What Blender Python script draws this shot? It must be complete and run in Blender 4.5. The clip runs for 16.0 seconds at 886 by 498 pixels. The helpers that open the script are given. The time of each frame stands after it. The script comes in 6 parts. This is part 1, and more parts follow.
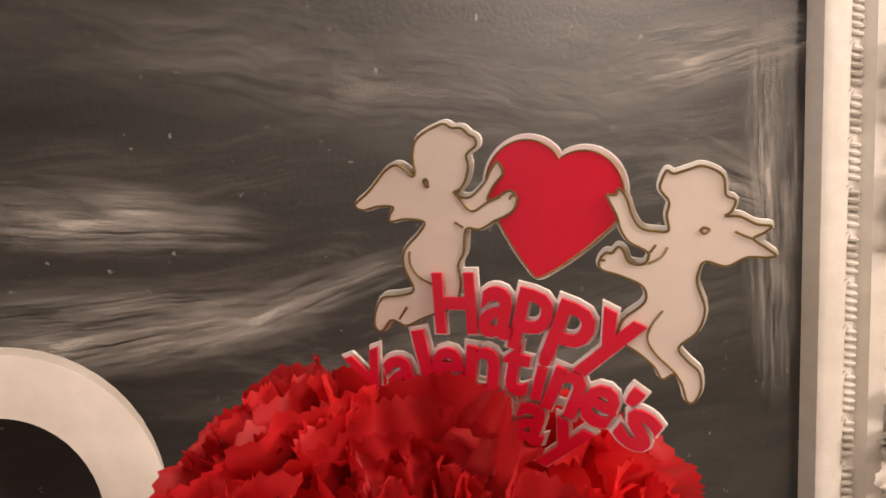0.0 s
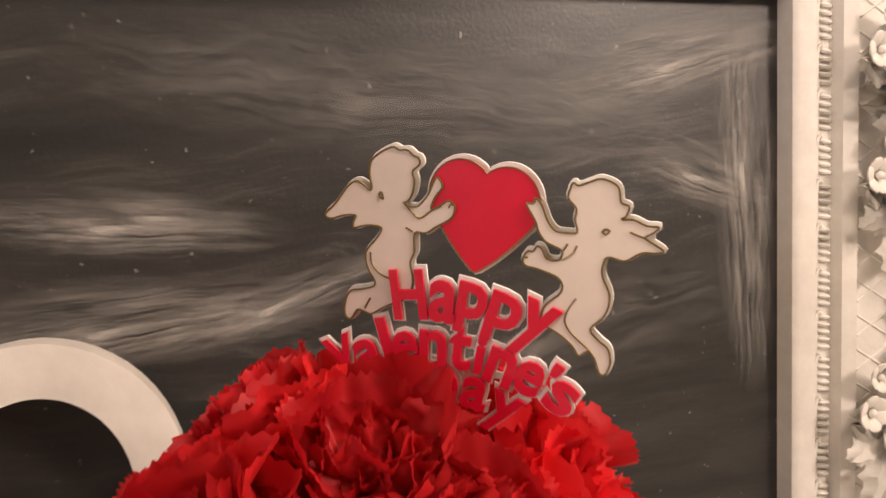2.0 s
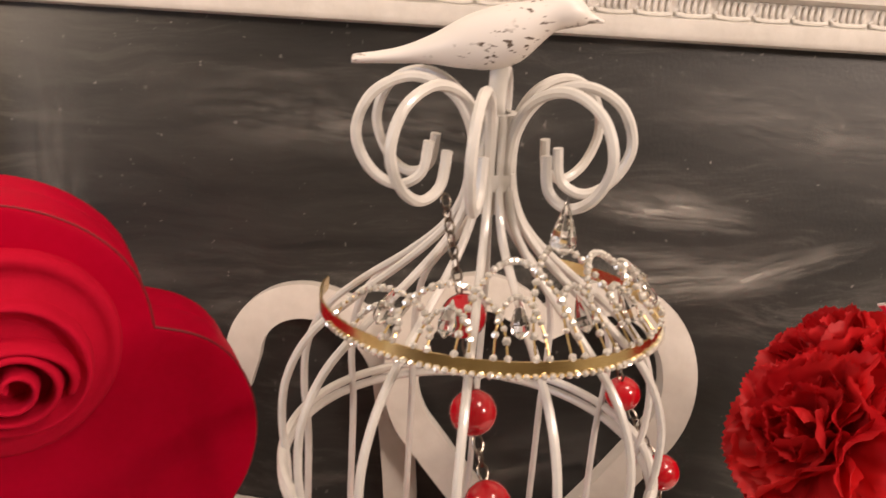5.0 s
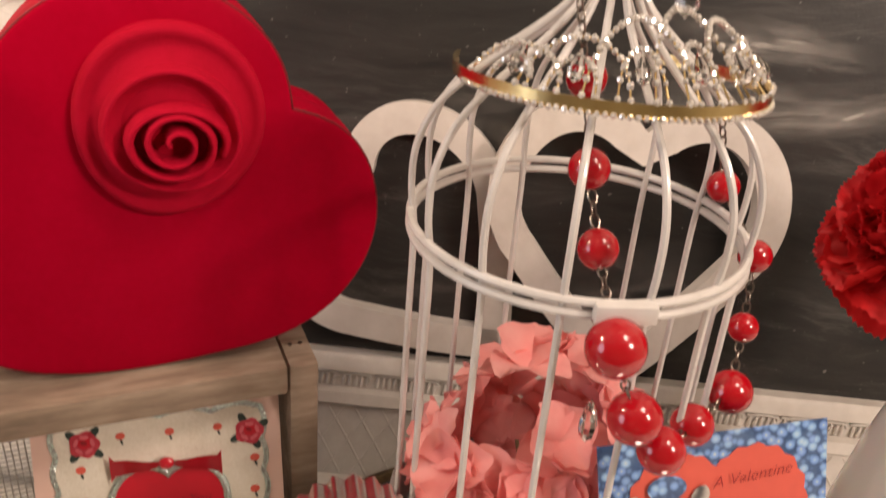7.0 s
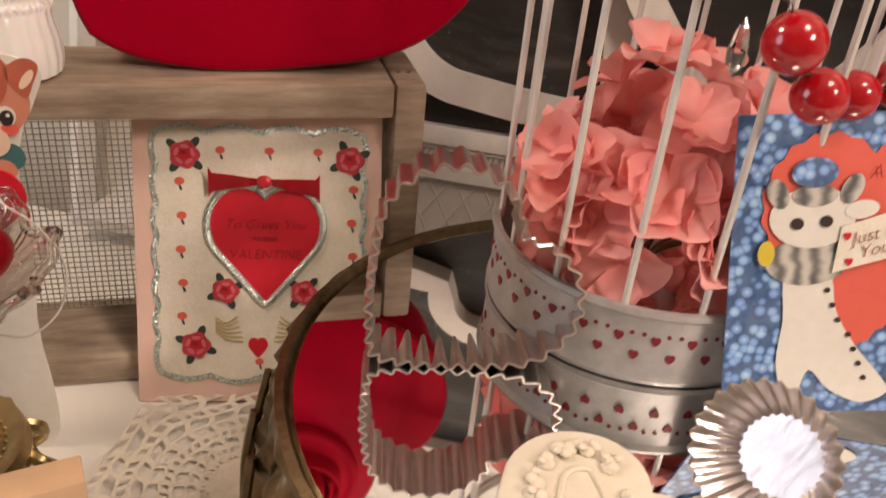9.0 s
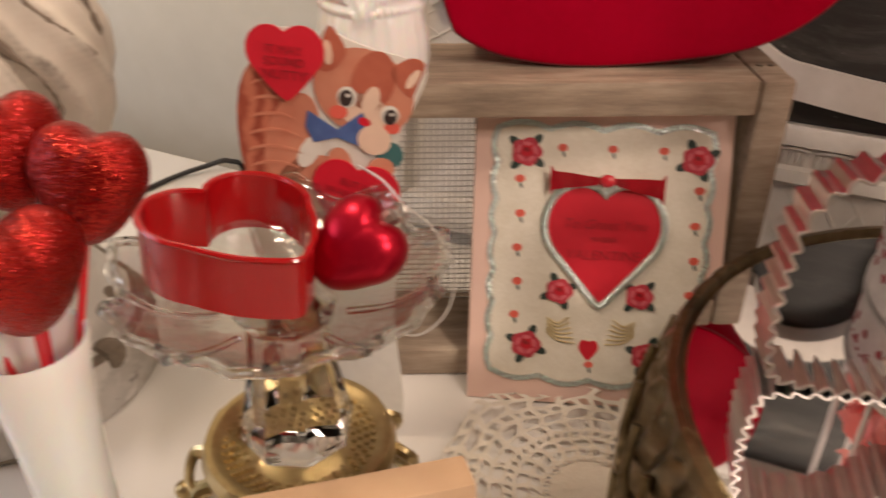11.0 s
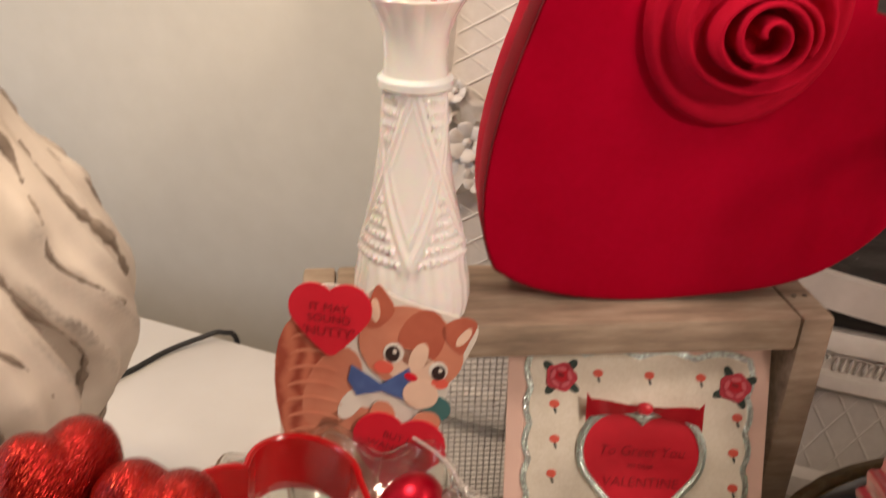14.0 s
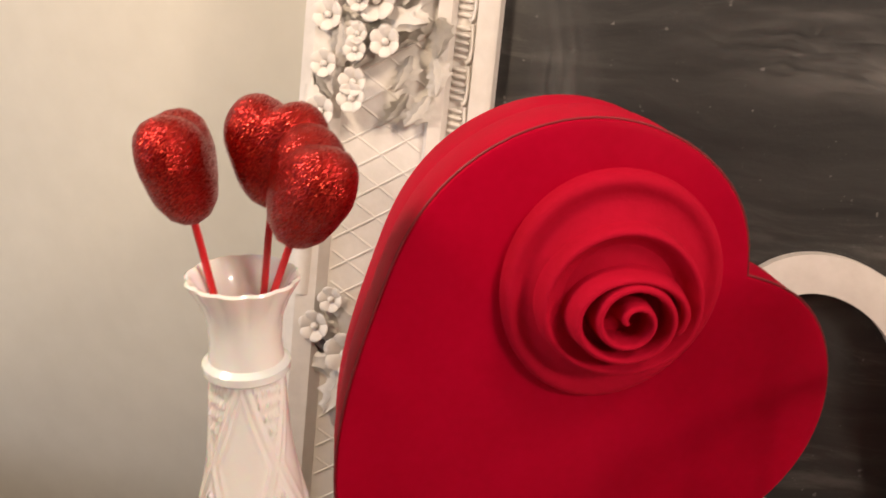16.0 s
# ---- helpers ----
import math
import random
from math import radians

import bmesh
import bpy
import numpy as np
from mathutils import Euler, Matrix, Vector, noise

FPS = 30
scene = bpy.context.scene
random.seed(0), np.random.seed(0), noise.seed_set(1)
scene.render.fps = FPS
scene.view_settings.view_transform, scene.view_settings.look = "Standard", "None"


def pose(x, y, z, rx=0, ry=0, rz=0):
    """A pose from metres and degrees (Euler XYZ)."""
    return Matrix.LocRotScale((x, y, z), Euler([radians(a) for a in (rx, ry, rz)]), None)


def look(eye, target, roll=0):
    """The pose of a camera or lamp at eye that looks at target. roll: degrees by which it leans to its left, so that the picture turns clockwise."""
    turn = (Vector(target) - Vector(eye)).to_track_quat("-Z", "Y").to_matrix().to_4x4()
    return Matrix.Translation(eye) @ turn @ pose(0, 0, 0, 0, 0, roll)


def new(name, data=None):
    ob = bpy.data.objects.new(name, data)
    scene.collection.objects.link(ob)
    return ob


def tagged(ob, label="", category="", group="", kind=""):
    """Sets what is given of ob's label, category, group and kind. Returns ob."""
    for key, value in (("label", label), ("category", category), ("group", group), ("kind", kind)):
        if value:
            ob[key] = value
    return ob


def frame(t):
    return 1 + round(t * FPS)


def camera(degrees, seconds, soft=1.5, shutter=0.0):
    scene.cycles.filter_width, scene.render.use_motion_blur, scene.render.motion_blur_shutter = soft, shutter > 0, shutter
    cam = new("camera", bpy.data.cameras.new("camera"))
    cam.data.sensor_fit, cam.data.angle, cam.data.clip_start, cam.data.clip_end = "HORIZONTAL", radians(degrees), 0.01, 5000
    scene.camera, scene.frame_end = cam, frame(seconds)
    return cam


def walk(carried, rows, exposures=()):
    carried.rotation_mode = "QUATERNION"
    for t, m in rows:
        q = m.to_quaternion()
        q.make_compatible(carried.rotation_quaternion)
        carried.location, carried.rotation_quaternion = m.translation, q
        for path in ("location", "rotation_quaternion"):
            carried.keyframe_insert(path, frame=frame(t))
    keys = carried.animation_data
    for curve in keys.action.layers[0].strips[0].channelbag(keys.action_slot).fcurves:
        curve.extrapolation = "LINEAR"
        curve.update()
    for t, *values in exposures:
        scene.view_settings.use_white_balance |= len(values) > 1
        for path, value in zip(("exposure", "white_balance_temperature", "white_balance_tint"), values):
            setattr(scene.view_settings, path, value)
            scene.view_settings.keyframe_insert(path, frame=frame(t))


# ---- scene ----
cam = camera(56.0, 16.0, shutter=0.5)
PATH = [
    (0, (0.022, 0.016, 0.585), (0.666, 1.827, 0.03), 3.3),
    (0.5, (0.033, 0.015, 0.586), (0.674, 1.825, 0.026), 3.1),
    (1, (0.037, 0.012, 0.586), (0.665, 1.825, 0.021), 2.6),
    (1.5, (0.036, 0.008, 0.59), (0.633, 1.83, 0.02), 2.2),
    (2, (0.034, -0.038, 0.603), (0.593, 1.794, 0.027), 1.7),
    (2.5, (-0.004, -0.097, 0.607), (0.452, 1.762, 0.026), 1.7),
    (3, (-0.074, -0.167, 0.609), (0.215, 1.71, -0.017), 1.0),
    (3.5, (-0.127, -0.202, 0.604), (0.05, 1.682, -0.043), 0.6),
    (4, (-0.165, -0.222, 0.653), (-0.031, 1.674, 0.031), 0.8),
    (4.2, (-0.177, -0.211, 0.671), (-0.051, 1.686, 0.05), 1.9),
    (6.3, (-0.242, -0.275, 0.669), (-0.274, 1.546, -0.158), 4.2),
    (6.5, (-0.242, -0.283, 0.655), (-0.295, 1.532, -0.184), 4.1),
    (7, (-0.234, -0.292, 0.618), (-0.339, 1.491, -0.282), 4.7),
    (7.5, (-0.206, -0.305, 0.574), (-0.393, 1.449, -0.368), 5.3),
    (8, (-0.201, -0.328, 0.535), (-0.464, 1.401, -0.435), 5.6),
    (8.2, (-0.208, -0.334, 0.513), (-0.476, 1.394, -0.458), 6.3),
    (10.3, (-0.245, -0.335, 0.415), (-0.734, 1.272, -0.67), 2.2),
    (10.5, (-0.276, -0.336, 0.434), (-0.822, 1.249, -0.656), 2.1),
    (11, (-0.341, -0.349, 0.442), (-1.061, 1.19, -0.614), 0.5),
    (11.5, (-0.38, -0.373, 0.438), (-1.2, 1.117, -0.615), 0.6),
    (12, (-0.398, -0.381, 0.425), (-1.234, 1.088, -0.644), 1.3),
    (12.5, (-0.408, -0.364, 0.434), (-1.218, 1.125, -0.627), 1.7),
    (13, (-0.429, -0.357, 0.467), (-1.206, 1.177, -0.555), 1.7),
    (13.5, (-0.423, -0.34, 0.495), (-1.142, 1.262, -0.462), 1.6),
    (14, (-0.425, -0.313, 0.525), (-1.071, 1.359, -0.364), 2.1),
    (14.5, (-0.428, -0.28, 0.551), (-1.037, 1.438, -0.272), 2.4),
    (15, (-0.428, -0.26, 0.569), (-1.037, 1.489, -0.185), 2.4),
    (15.5, (-0.425, -0.232, 0.588), (-0.989, 1.55, -0.125), 2.9),
    (16, (-0.41, -0.211, 0.606), (-0.958, 1.582, -0.092), 2.6),
]
walk(cam, [(t, look(eye, target, roll)) for t, eye, target, roll in PATH], exposures=[(0, 0.0, 6500, 19), (16, 0.0, 6500, 19)])

import itertools

# ---------------------------------------------------------------- light
world = bpy.data.worlds.new("world")
scene.world = world
world.use_nodes = True
world.node_tree.nodes["Background"].inputs[0].default_value = (0.95, 0.9, 0.82, 1)
world.node_tree.nodes["Background"].inputs[1].default_value = 0.15


def area(name, eye, target, w, h, power, colour):
    data = bpy.data.lights.new(name, "AREA")
    data.shape, data.size, data.size_y, data.energy, data.color = "ELLIPSE", w, h, power, colour
    ob = new(name, data)
    ob.matrix_world = look(eye, target)
    return ob


# Added overhead light, assumed for the room; it belongs to no known fixture.
area("overhead_fill_light", (0.40, -0.30, 1.70), (0.1, 0.1, 0.2), 0.40, 0.40, 10, (1.0, 0.83, 0.66))
# Lamp out of view, kind unknown; added where the board's glow points to.
area("right_lamp_light", (1.25, -0.85, 1.42), (0.2, 0.2, 0.4), 0.36, 0.36, 25, (1.0, 0.83, 0.66))
area("window_light", (-2.2, -0.9, 0.7), (-0.8, 0.1, 0.2), 1.0, 1.2, 12.5, (0.84, 0.90, 1.0))
bulb = bpy.data.lights.new("table_lamp_bulb", "POINT")
bulb.energy, bulb.color, bulb.shadow_soft_size = 11.0, (1.0, 0.80, 0.56), 0.06
new("table_lamp_bulb", bulb).location = (-0.86, -0.03, 0.86)


# ---------------------------------------------------------------- materials
def shader(name):
    m = bpy.data.materials.new(name)
    m.use_nodes = True
    nt = m.node_tree
    return m, nt, nt.nodes["Principled BSDF"]


def node(nt, kind, **values):
    n = nt.nodes.new(kind)
    for k, v in values.items():
        if k in n.inputs:
            n.inputs[k].default_value = v
    return n


def coords(nt, scale=(1, 1, 1), turn=(0, 0, 0)):
    tc = nt.nodes.new("ShaderNodeTexCoord")
    mp = node(nt, "ShaderNodeMapping", Scale=scale, Rotation=turn)
    nt.links.new(tc.outputs["Object"], mp.inputs["Vector"])
    return mp.outputs[0]


def noise_at(nt, vec, scale, detail=4.0, rough=0.55):
    n = node(nt, "ShaderNodeTexNoise", Scale=scale, Detail=detail, Roughness=rough)
    nt.links.new(vec, n.inputs["Vector"])
    return n.outputs["Fac"]


def ramp(nt, fac, stops):
    n = nt.nodes.new("ShaderNodeValToRGB")
    while len(n.color_ramp.elements) < len(stops):
        n.color_ramp.elements.new(0.5)
    for e, (p, c) in zip(n.color_ramp.elements, stops):
        e.position, e.color = p, (*c, 1) if len(c) == 3 else c
    nt.links.new(fac, n.inputs[0])
    return n.outputs[0]


def bumped(nt, bsdf, height, strength, distance=0.002):
    b = node(nt, "ShaderNodeBump", Strength=strength, Distance=distance)
    nt.links.new(height, b.inputs["Height"])
    nt.links.new(b.outputs[0], bsdf.inputs["Normal"])


def mixed(nt, fac, a, b, mode="MIX"):
    n = nt.nodes.new("ShaderNodeMix")
    n.data_type, n.blend_type = "RGBA", mode
    for sock, v in ((n.inputs[0], fac), (n.inputs[6], a), (n.inputs[7], b)):
        if isinstance(v, (int, float)):
            sock.default_value = v
        elif isinstance(v, tuple):
            sock.default_value = (*v, 1)
        else:
            nt.links.new(v, sock)
    return n.outputs[2]


def surface(name, dark, light, rough=0.5, metal=0.0, scale=60.0, bump=0.15, sheen=0.0, coat=0.0, sss=0.0, vary=0.0, sheer=0.0, spec=0.5):
    """A surface with variation at two scales and fine relief."""
    m, nt, b = shader(name)
    v = coords(nt)
    big, fine = noise_at(nt, v, scale * 0.15), noise_at(nt, v, scale, 6.0)
    both = mixed(nt, 0.45, big, fine)
    col = ramp(nt, both, [(0.3, dark), (0.7, light)])
    if vary:
        info = nt.nodes.new("ShaderNodeObjectInfo")
        geo = nt.nodes.new("ShaderNodeNewGeometry")
        add = nt.nodes.new("ShaderNodeMath")
        add.operation = "ADD"
        nt.links.new(info.outputs["Random"], add.inputs[0])
        nt.links.new(geo.outputs["Random Per Island"], add.inputs[1])
        hsv = nt.nodes.new("ShaderNodeHueSaturation")
        mr = node(nt, "ShaderNodeMapRange")
        mr.inputs[2].default_value, mr.inputs[3].default_value, mr.inputs[4].default_value = 2.0, 1 - vary, 1 + vary
        nt.links.new(add.outputs[0], mr.inputs[0])
        nt.links.new(mr.outputs[0], hsv.inputs["Value"])
        nt.links.new(col, hsv.inputs["Color"])
        col = hsv.outputs[0]
    nt.links.new(col, b.inputs["Base Color"])
    b.inputs["Roughness"].default_value, b.inputs["Metallic"].default_value = rough, metal
    b.inputs["Sheen Weight"].default_value, b.inputs["Coat Weight"].default_value = sheen, coat
    b.inputs["Specular IOR Level"].default_value = spec
    if sss:
        b.inputs["Subsurface Weight"].default_value = sss
        b.inputs["Subsurface Scale"].default_value = 0.01
    if bump:
        bumped(nt, b, fine, bump)
    if sheer:
        tr, mx = nt.nodes.new("ShaderNodeBsdfTranslucent"), nt.nodes.new("ShaderNodeMixShader")
        nt.links.new(col, tr.inputs[0])
        mx.inputs[0].default_value = sheer
        nt.links.new(b.outputs[0], mx.inputs[1])
        nt.links.new(tr.outputs[0], mx.inputs[2])
        nt.links.new(mx.outputs[0], nt.nodes["Material Output"].inputs[0])
    return m


def make_chalkboard():
    m, nt, b = shader("chalkboard")
    warp = noise_at(nt, coords(nt, (1.6, 1, 3.0)), 2.2, 3)
    v = coords(nt, (1.3, 1, 9.0), (0, -0.14, 0))
    add = nt.nodes.new("ShaderNodeVectorMath")
    add.operation = "MULTIPLY_ADD"
    nt.links.new(warp, add.inputs[0])
    add.inputs[1].default_value = (0.10, 0.0, 0.9)
    nt.links.new(v, add.inputs[2])
    streak = noise_at(nt, add.outputs[0], 2.6, 10, 0.72)
    mask = ramp(nt, noise_at(nt, coords(nt, (1, 1, 1.6)), 3.4, 3), [(0.42, (0, 0, 0)), (0.72, (1, 1, 1))])
    strong = ramp(nt, streak, [(0.52, (0, 0, 0)), (0.86, (1, 1, 1))])
    soft = ramp(nt, streak, [(0.35, (0, 0, 0)), (0.75, (1, 1, 1))])
    chalk = mixed(nt, 1.0, strong, mask, "MULTIPLY")
    base = mixed(nt, soft, (0.008, 0.008, 0.008), (0.042, 0.040, 0.037))
    specks = ramp(nt, noise_at(nt, coords(nt), 160, 2), [(0.70, (0, 0, 0)), (0.76, (1, 1, 1))])
    base = mixed(nt, specks, base, (0.16, 0.15, 0.14))
    nt.links.new(mixed(nt, chalk, base, (0.27, 0.25, 0.23)), b.inputs["Base Color"])
    b.inputs["Roughness"].default_value = 0.42
    bumped(nt, b, noise_at(nt, coords(nt), 300, 3), 0.08)
    return m


def make_chalk_smear(name, density, fine):
    """Rubbed chalk: fine broken strokes along x that thin out to the edge of the smear."""
    m, nt, b = shader(name)
    warp = noise_at(nt, coords(nt, (9, 1, 14)), 1.0, 3)
    add = nt.nodes.new("ShaderNodeVectorMath")
    add.operation = "MULTIPLY_ADD"
    nt.links.new(warp, add.inputs[0])
    add.inputs[1].default_value = (0.6, 0.0, 2.6)
    nt.links.new(coords(nt, (5, 1, fine)), add.inputs[2])
    n = noise_at(nt, add.outputs[0], 2.4, 9, 0.78)
    patch = ramp(nt, noise_at(nt, coords(nt, (14, 1, 40)), 1.0, 4), [(0.34, (0, 0, 0)), (0.66, (1, 1, 1))])
    edge = nt.nodes.new("ShaderNodeTexGradient")
    edge.gradient_type = "SPHERICAL"
    tc = nt.nodes.new("ShaderNodeTexCoord")
    mp = node(nt, "ShaderNodeMapping", Location=(-1, 0, -1), Scale=(2, 0, 2))
    nt.links.new(tc.outputs["Generated"], mp.inputs["Vector"])
    nt.links.new(mp.outputs[0], edge.inputs[0])
    a = mixed(nt, 1.0, ramp(nt, n, [(0.42, (0, 0, 0)), (0.64, (density, density, density))]), edge.outputs[0], "MULTIPLY")
    nt.links.new(mixed(nt, 0.7, a, mixed(nt, 1.0, a, patch, "MULTIPLY")), b.inputs["Alpha"])
    b.inputs["Base Color"].default_value = (0.66, 0.62, 0.57, 1)
    b.inputs["Roughness"].default_value = 0.95
    return m


def make_weathered_wood():
    m, nt, b = shader("weathered_wood")
    v = coords(nt, (1.2, 9, 9))
    grain = noise_at(nt, v, 14, 9, 0.65)
    blotch = noise_at(nt, coords(nt, (1, 2, 2)), 12, 4)
    col = ramp(nt, mixed(nt, 0.5, grain, blotch), [(0.30, (0.12, 0.088, 0.064)), (0.48, (0.29, 0.22, 0.16)), (0.68, (0.50, 0.41, 0.31))])
    nt.links.new(col, b.inputs["Base Color"])
    b.inputs["Roughness"].default_value = 0.72
    bumped(nt, b, grain, 0.35)
    return m


def make_distressed_paint(name, dark, light):
    """Chalky paint rubbed through to grey wood along edges and folds."""
    m, nt, b = shader(name)
    v = coords(nt, (1, 1, 1.6))
    n = noise_at(nt, v, 16, 8, 0.7)
    geo = nt.nodes.new("ShaderNodeNewGeometry")
    bare = ramp(nt, n, [(0.66, (0, 0, 0)), (0.685, (1, 1, 1))])
    point = ramp(nt, geo.outputs["Pointiness"], [(0.53, (0, 0, 0)), (0.58, (1, 1, 1))])
    wear = mixed(nt, 1.0, point, ramp(nt, noise_at(nt, coords(nt), 26, 5), [(0.45, (0, 0, 0)), (0.52, (1, 1, 1))]), "MULTIPLY")
    fac = mixed(nt, 1.0, bare, wear, "LIGHTEN")
    white = ramp(nt, noise_at(nt, coords(nt), 9, 5), [(0.3, dark), (0.7, light)])
    grey = ramp(nt, noise_at(nt, coords(nt), 60, 5), [(0.3, (0.10, 0.085, 0.07)), (0.7, (0.26, 0.23, 0.20))])
    nt.links.new(mixed(nt, fac, white, grey), b.inputs["Base Color"])
    b.inputs["Roughness"].default_value = 0.7
    bumped(nt, b, noise_at(nt, coords(nt), 45, 6), 0.3)
    return m


def make_glitter(name, tint):
    m, nt, b = shader(name)
    vo = nt.nodes.new("ShaderNodeTexVoronoi")
    vo.inputs["Scale"].default_value = 2000
    nt.links.new(coords(nt), vo.inputs["Vector"])
    geo = nt.nodes.new("ShaderNodeNewGeometry")
    sub = nt.nodes.new("ShaderNodeVectorMath")
    sub.operation = "SUBTRACT"
    nt.links.new(vo.outputs["Color"], sub.inputs[0])
    sub.inputs[1].default_value = (0.5, 0.5, 0.5)
    mad = nt.nodes.new("ShaderNodeVectorMath")
    mad.operation = "MULTIPLY_ADD"
    nt.links.new(sub.outputs[0], mad.inputs[0])
    mad.inputs[1].default_value = (0.75, 0.75, 0.75)
    nt.links.new(geo.outputs["Normal"], mad.inputs[2])
    nrm = nt.nodes.new("ShaderNodeVectorMath")
    nrm.operation = "NORMALIZE"
    nt.links.new(mad.outputs[0], nrm.inputs[0])
    nt.links.new(nrm.outputs[0], b.inputs["Normal"])
    r, g, bl = tint
    col = ramp(nt, vo.outputs["Color"], [(0.1, (r * 0.25, g * 0.25, bl * 0.25)), (0.6, tint), (0.95, (min(1, r * 1.5), g * 3 + 0.03, bl * 2 + 0.01))])
    nt.links.new(col, b.inputs["Base Color"])
    b.inputs["Metallic"].default_value, b.inputs["Roughness"].default_value = 0.75, 0.28
    return m


def make_glass(name, tint=(1, 1, 1), rough=0.02, ior=1.40):
    m, nt, b = shader(name)
    b.inputs["Base Color"].default_value = (*tint, 1)
    b.inputs["Transmission Weight"].default_value = 1.0
    b.inputs["Roughness"].default_value, b.inputs["IOR"].default_value = rough, ior
    bumped(nt, b, noise_at(nt, coords(nt), 30, 2), 0.05)
    return m


def make_thin_glass(name):
    """Pressed glass seen as clear walls with bright gloss."""
    m, nt, b = shader(name)
    tr, gl, mx, fr = (nt.nodes.new(k) for k in ("ShaderNodeBsdfTransparent", "ShaderNodeBsdfGlossy", "ShaderNodeMixShader", "ShaderNodeLayerWeight"))
    tr.inputs[0].default_value, gl.inputs["Roughness"].default_value, fr.inputs[0].default_value = (0.90, 0.91, 0.88, 1), 0.05, 0.5
    bp = node(nt, "ShaderNodeBump", Strength=0.6, Distance=0.003)
    nt.links.new(noise_at(nt, coords(nt), 60, 2), bp.inputs["Height"])
    nt.links.new(bp.outputs[0], gl.inputs["Normal"])
    nt.links.new(bp.outputs[0], fr.inputs["Normal"])
    nt.links.new(ramp(nt, fr.outputs["Facing"], [(0.0, (0.06, 0.06, 0.06)), (0.45, (0.17, 0.17, 0.17)), (0.88, (0.62, 0.62, 0.62))]), mx.inputs[0])
    nt.links.new(tr.outputs[0], mx.inputs[1])
    nt.links.new(gl.outputs[0], mx.inputs[2])
    nt.links.new(mx.outputs[0], nt.nodes["Material Output"].inputs[0])
    return m


def make_plain(name, colour, rough=0.5, metal=0.0, coat=0.0, sheen=0.0):
    d = tuple(c * 0.86 for c in colour)
    return surface(name, d, colour, rough, metal, 120, 0.06, sheen, coat)


def make_flower_print():
    """Small blue blossoms printed close together."""
    m, nt, b = shader("blue_blossom_print")
    vo = nt.nodes.new("ShaderNodeTexVoronoi")
    vo.inputs["Scale"].default_value = 170
    nt.links.new(coords(nt), vo.inputs["Vector"])
    col = ramp(nt, vo.outputs["Distance"], [(0.06, (0.74, 0.72, 0.52)), (0.15, (0.42, 0.58, 0.80)), (0.40, (0.24, 0.40, 0.68)), (0.60, (0.05, 0.10, 0.20))])
    col = mixed(nt, 0.45, col, ramp(nt, vo.outputs["Color"], [(0.2, (0.10, 0.20, 0.42)), (0.5, (0.30, 0.46, 0.70)), (0.8, (0.60, 0.70, 0.80))]), "OVERLAY")
    pale = ramp(nt, noise_at(nt, coords(nt), 45, 3), [(0.4, (0.0, 0.0, 0.0)), (0.65, (1, 1, 1))])
    nt.links.new(mixed(nt, pale, col, mixed(nt, 0.18, col, (0.40, 0.52, 0.68))), b.inputs["Base Color"])
    b.inputs["Roughness"].default_value = 0.45
    return m


def make_fur_print(name, dark, light):
    m, nt, b = shader(name)
    w = nt.nodes.new("ShaderNodeTexWave")
    w.inputs["Scale"].default_value, w.inputs["Distortion"].default_value, w.inputs["Detail"].default_value = 55, 6, 4
    nt.links.new(coords(nt, (0.5, 1, 1)), w.inputs["Vector"])
    nt.links.new(ramp(nt, mixed(nt, 0.5, w.outputs["Fac"], noise_at(nt, coords(nt), 30, 4)), [(0.25, dark), (0.75, light)]), b.inputs["Base Color"])
    b.inputs["Roughness"].default_value = 0.5
    return m


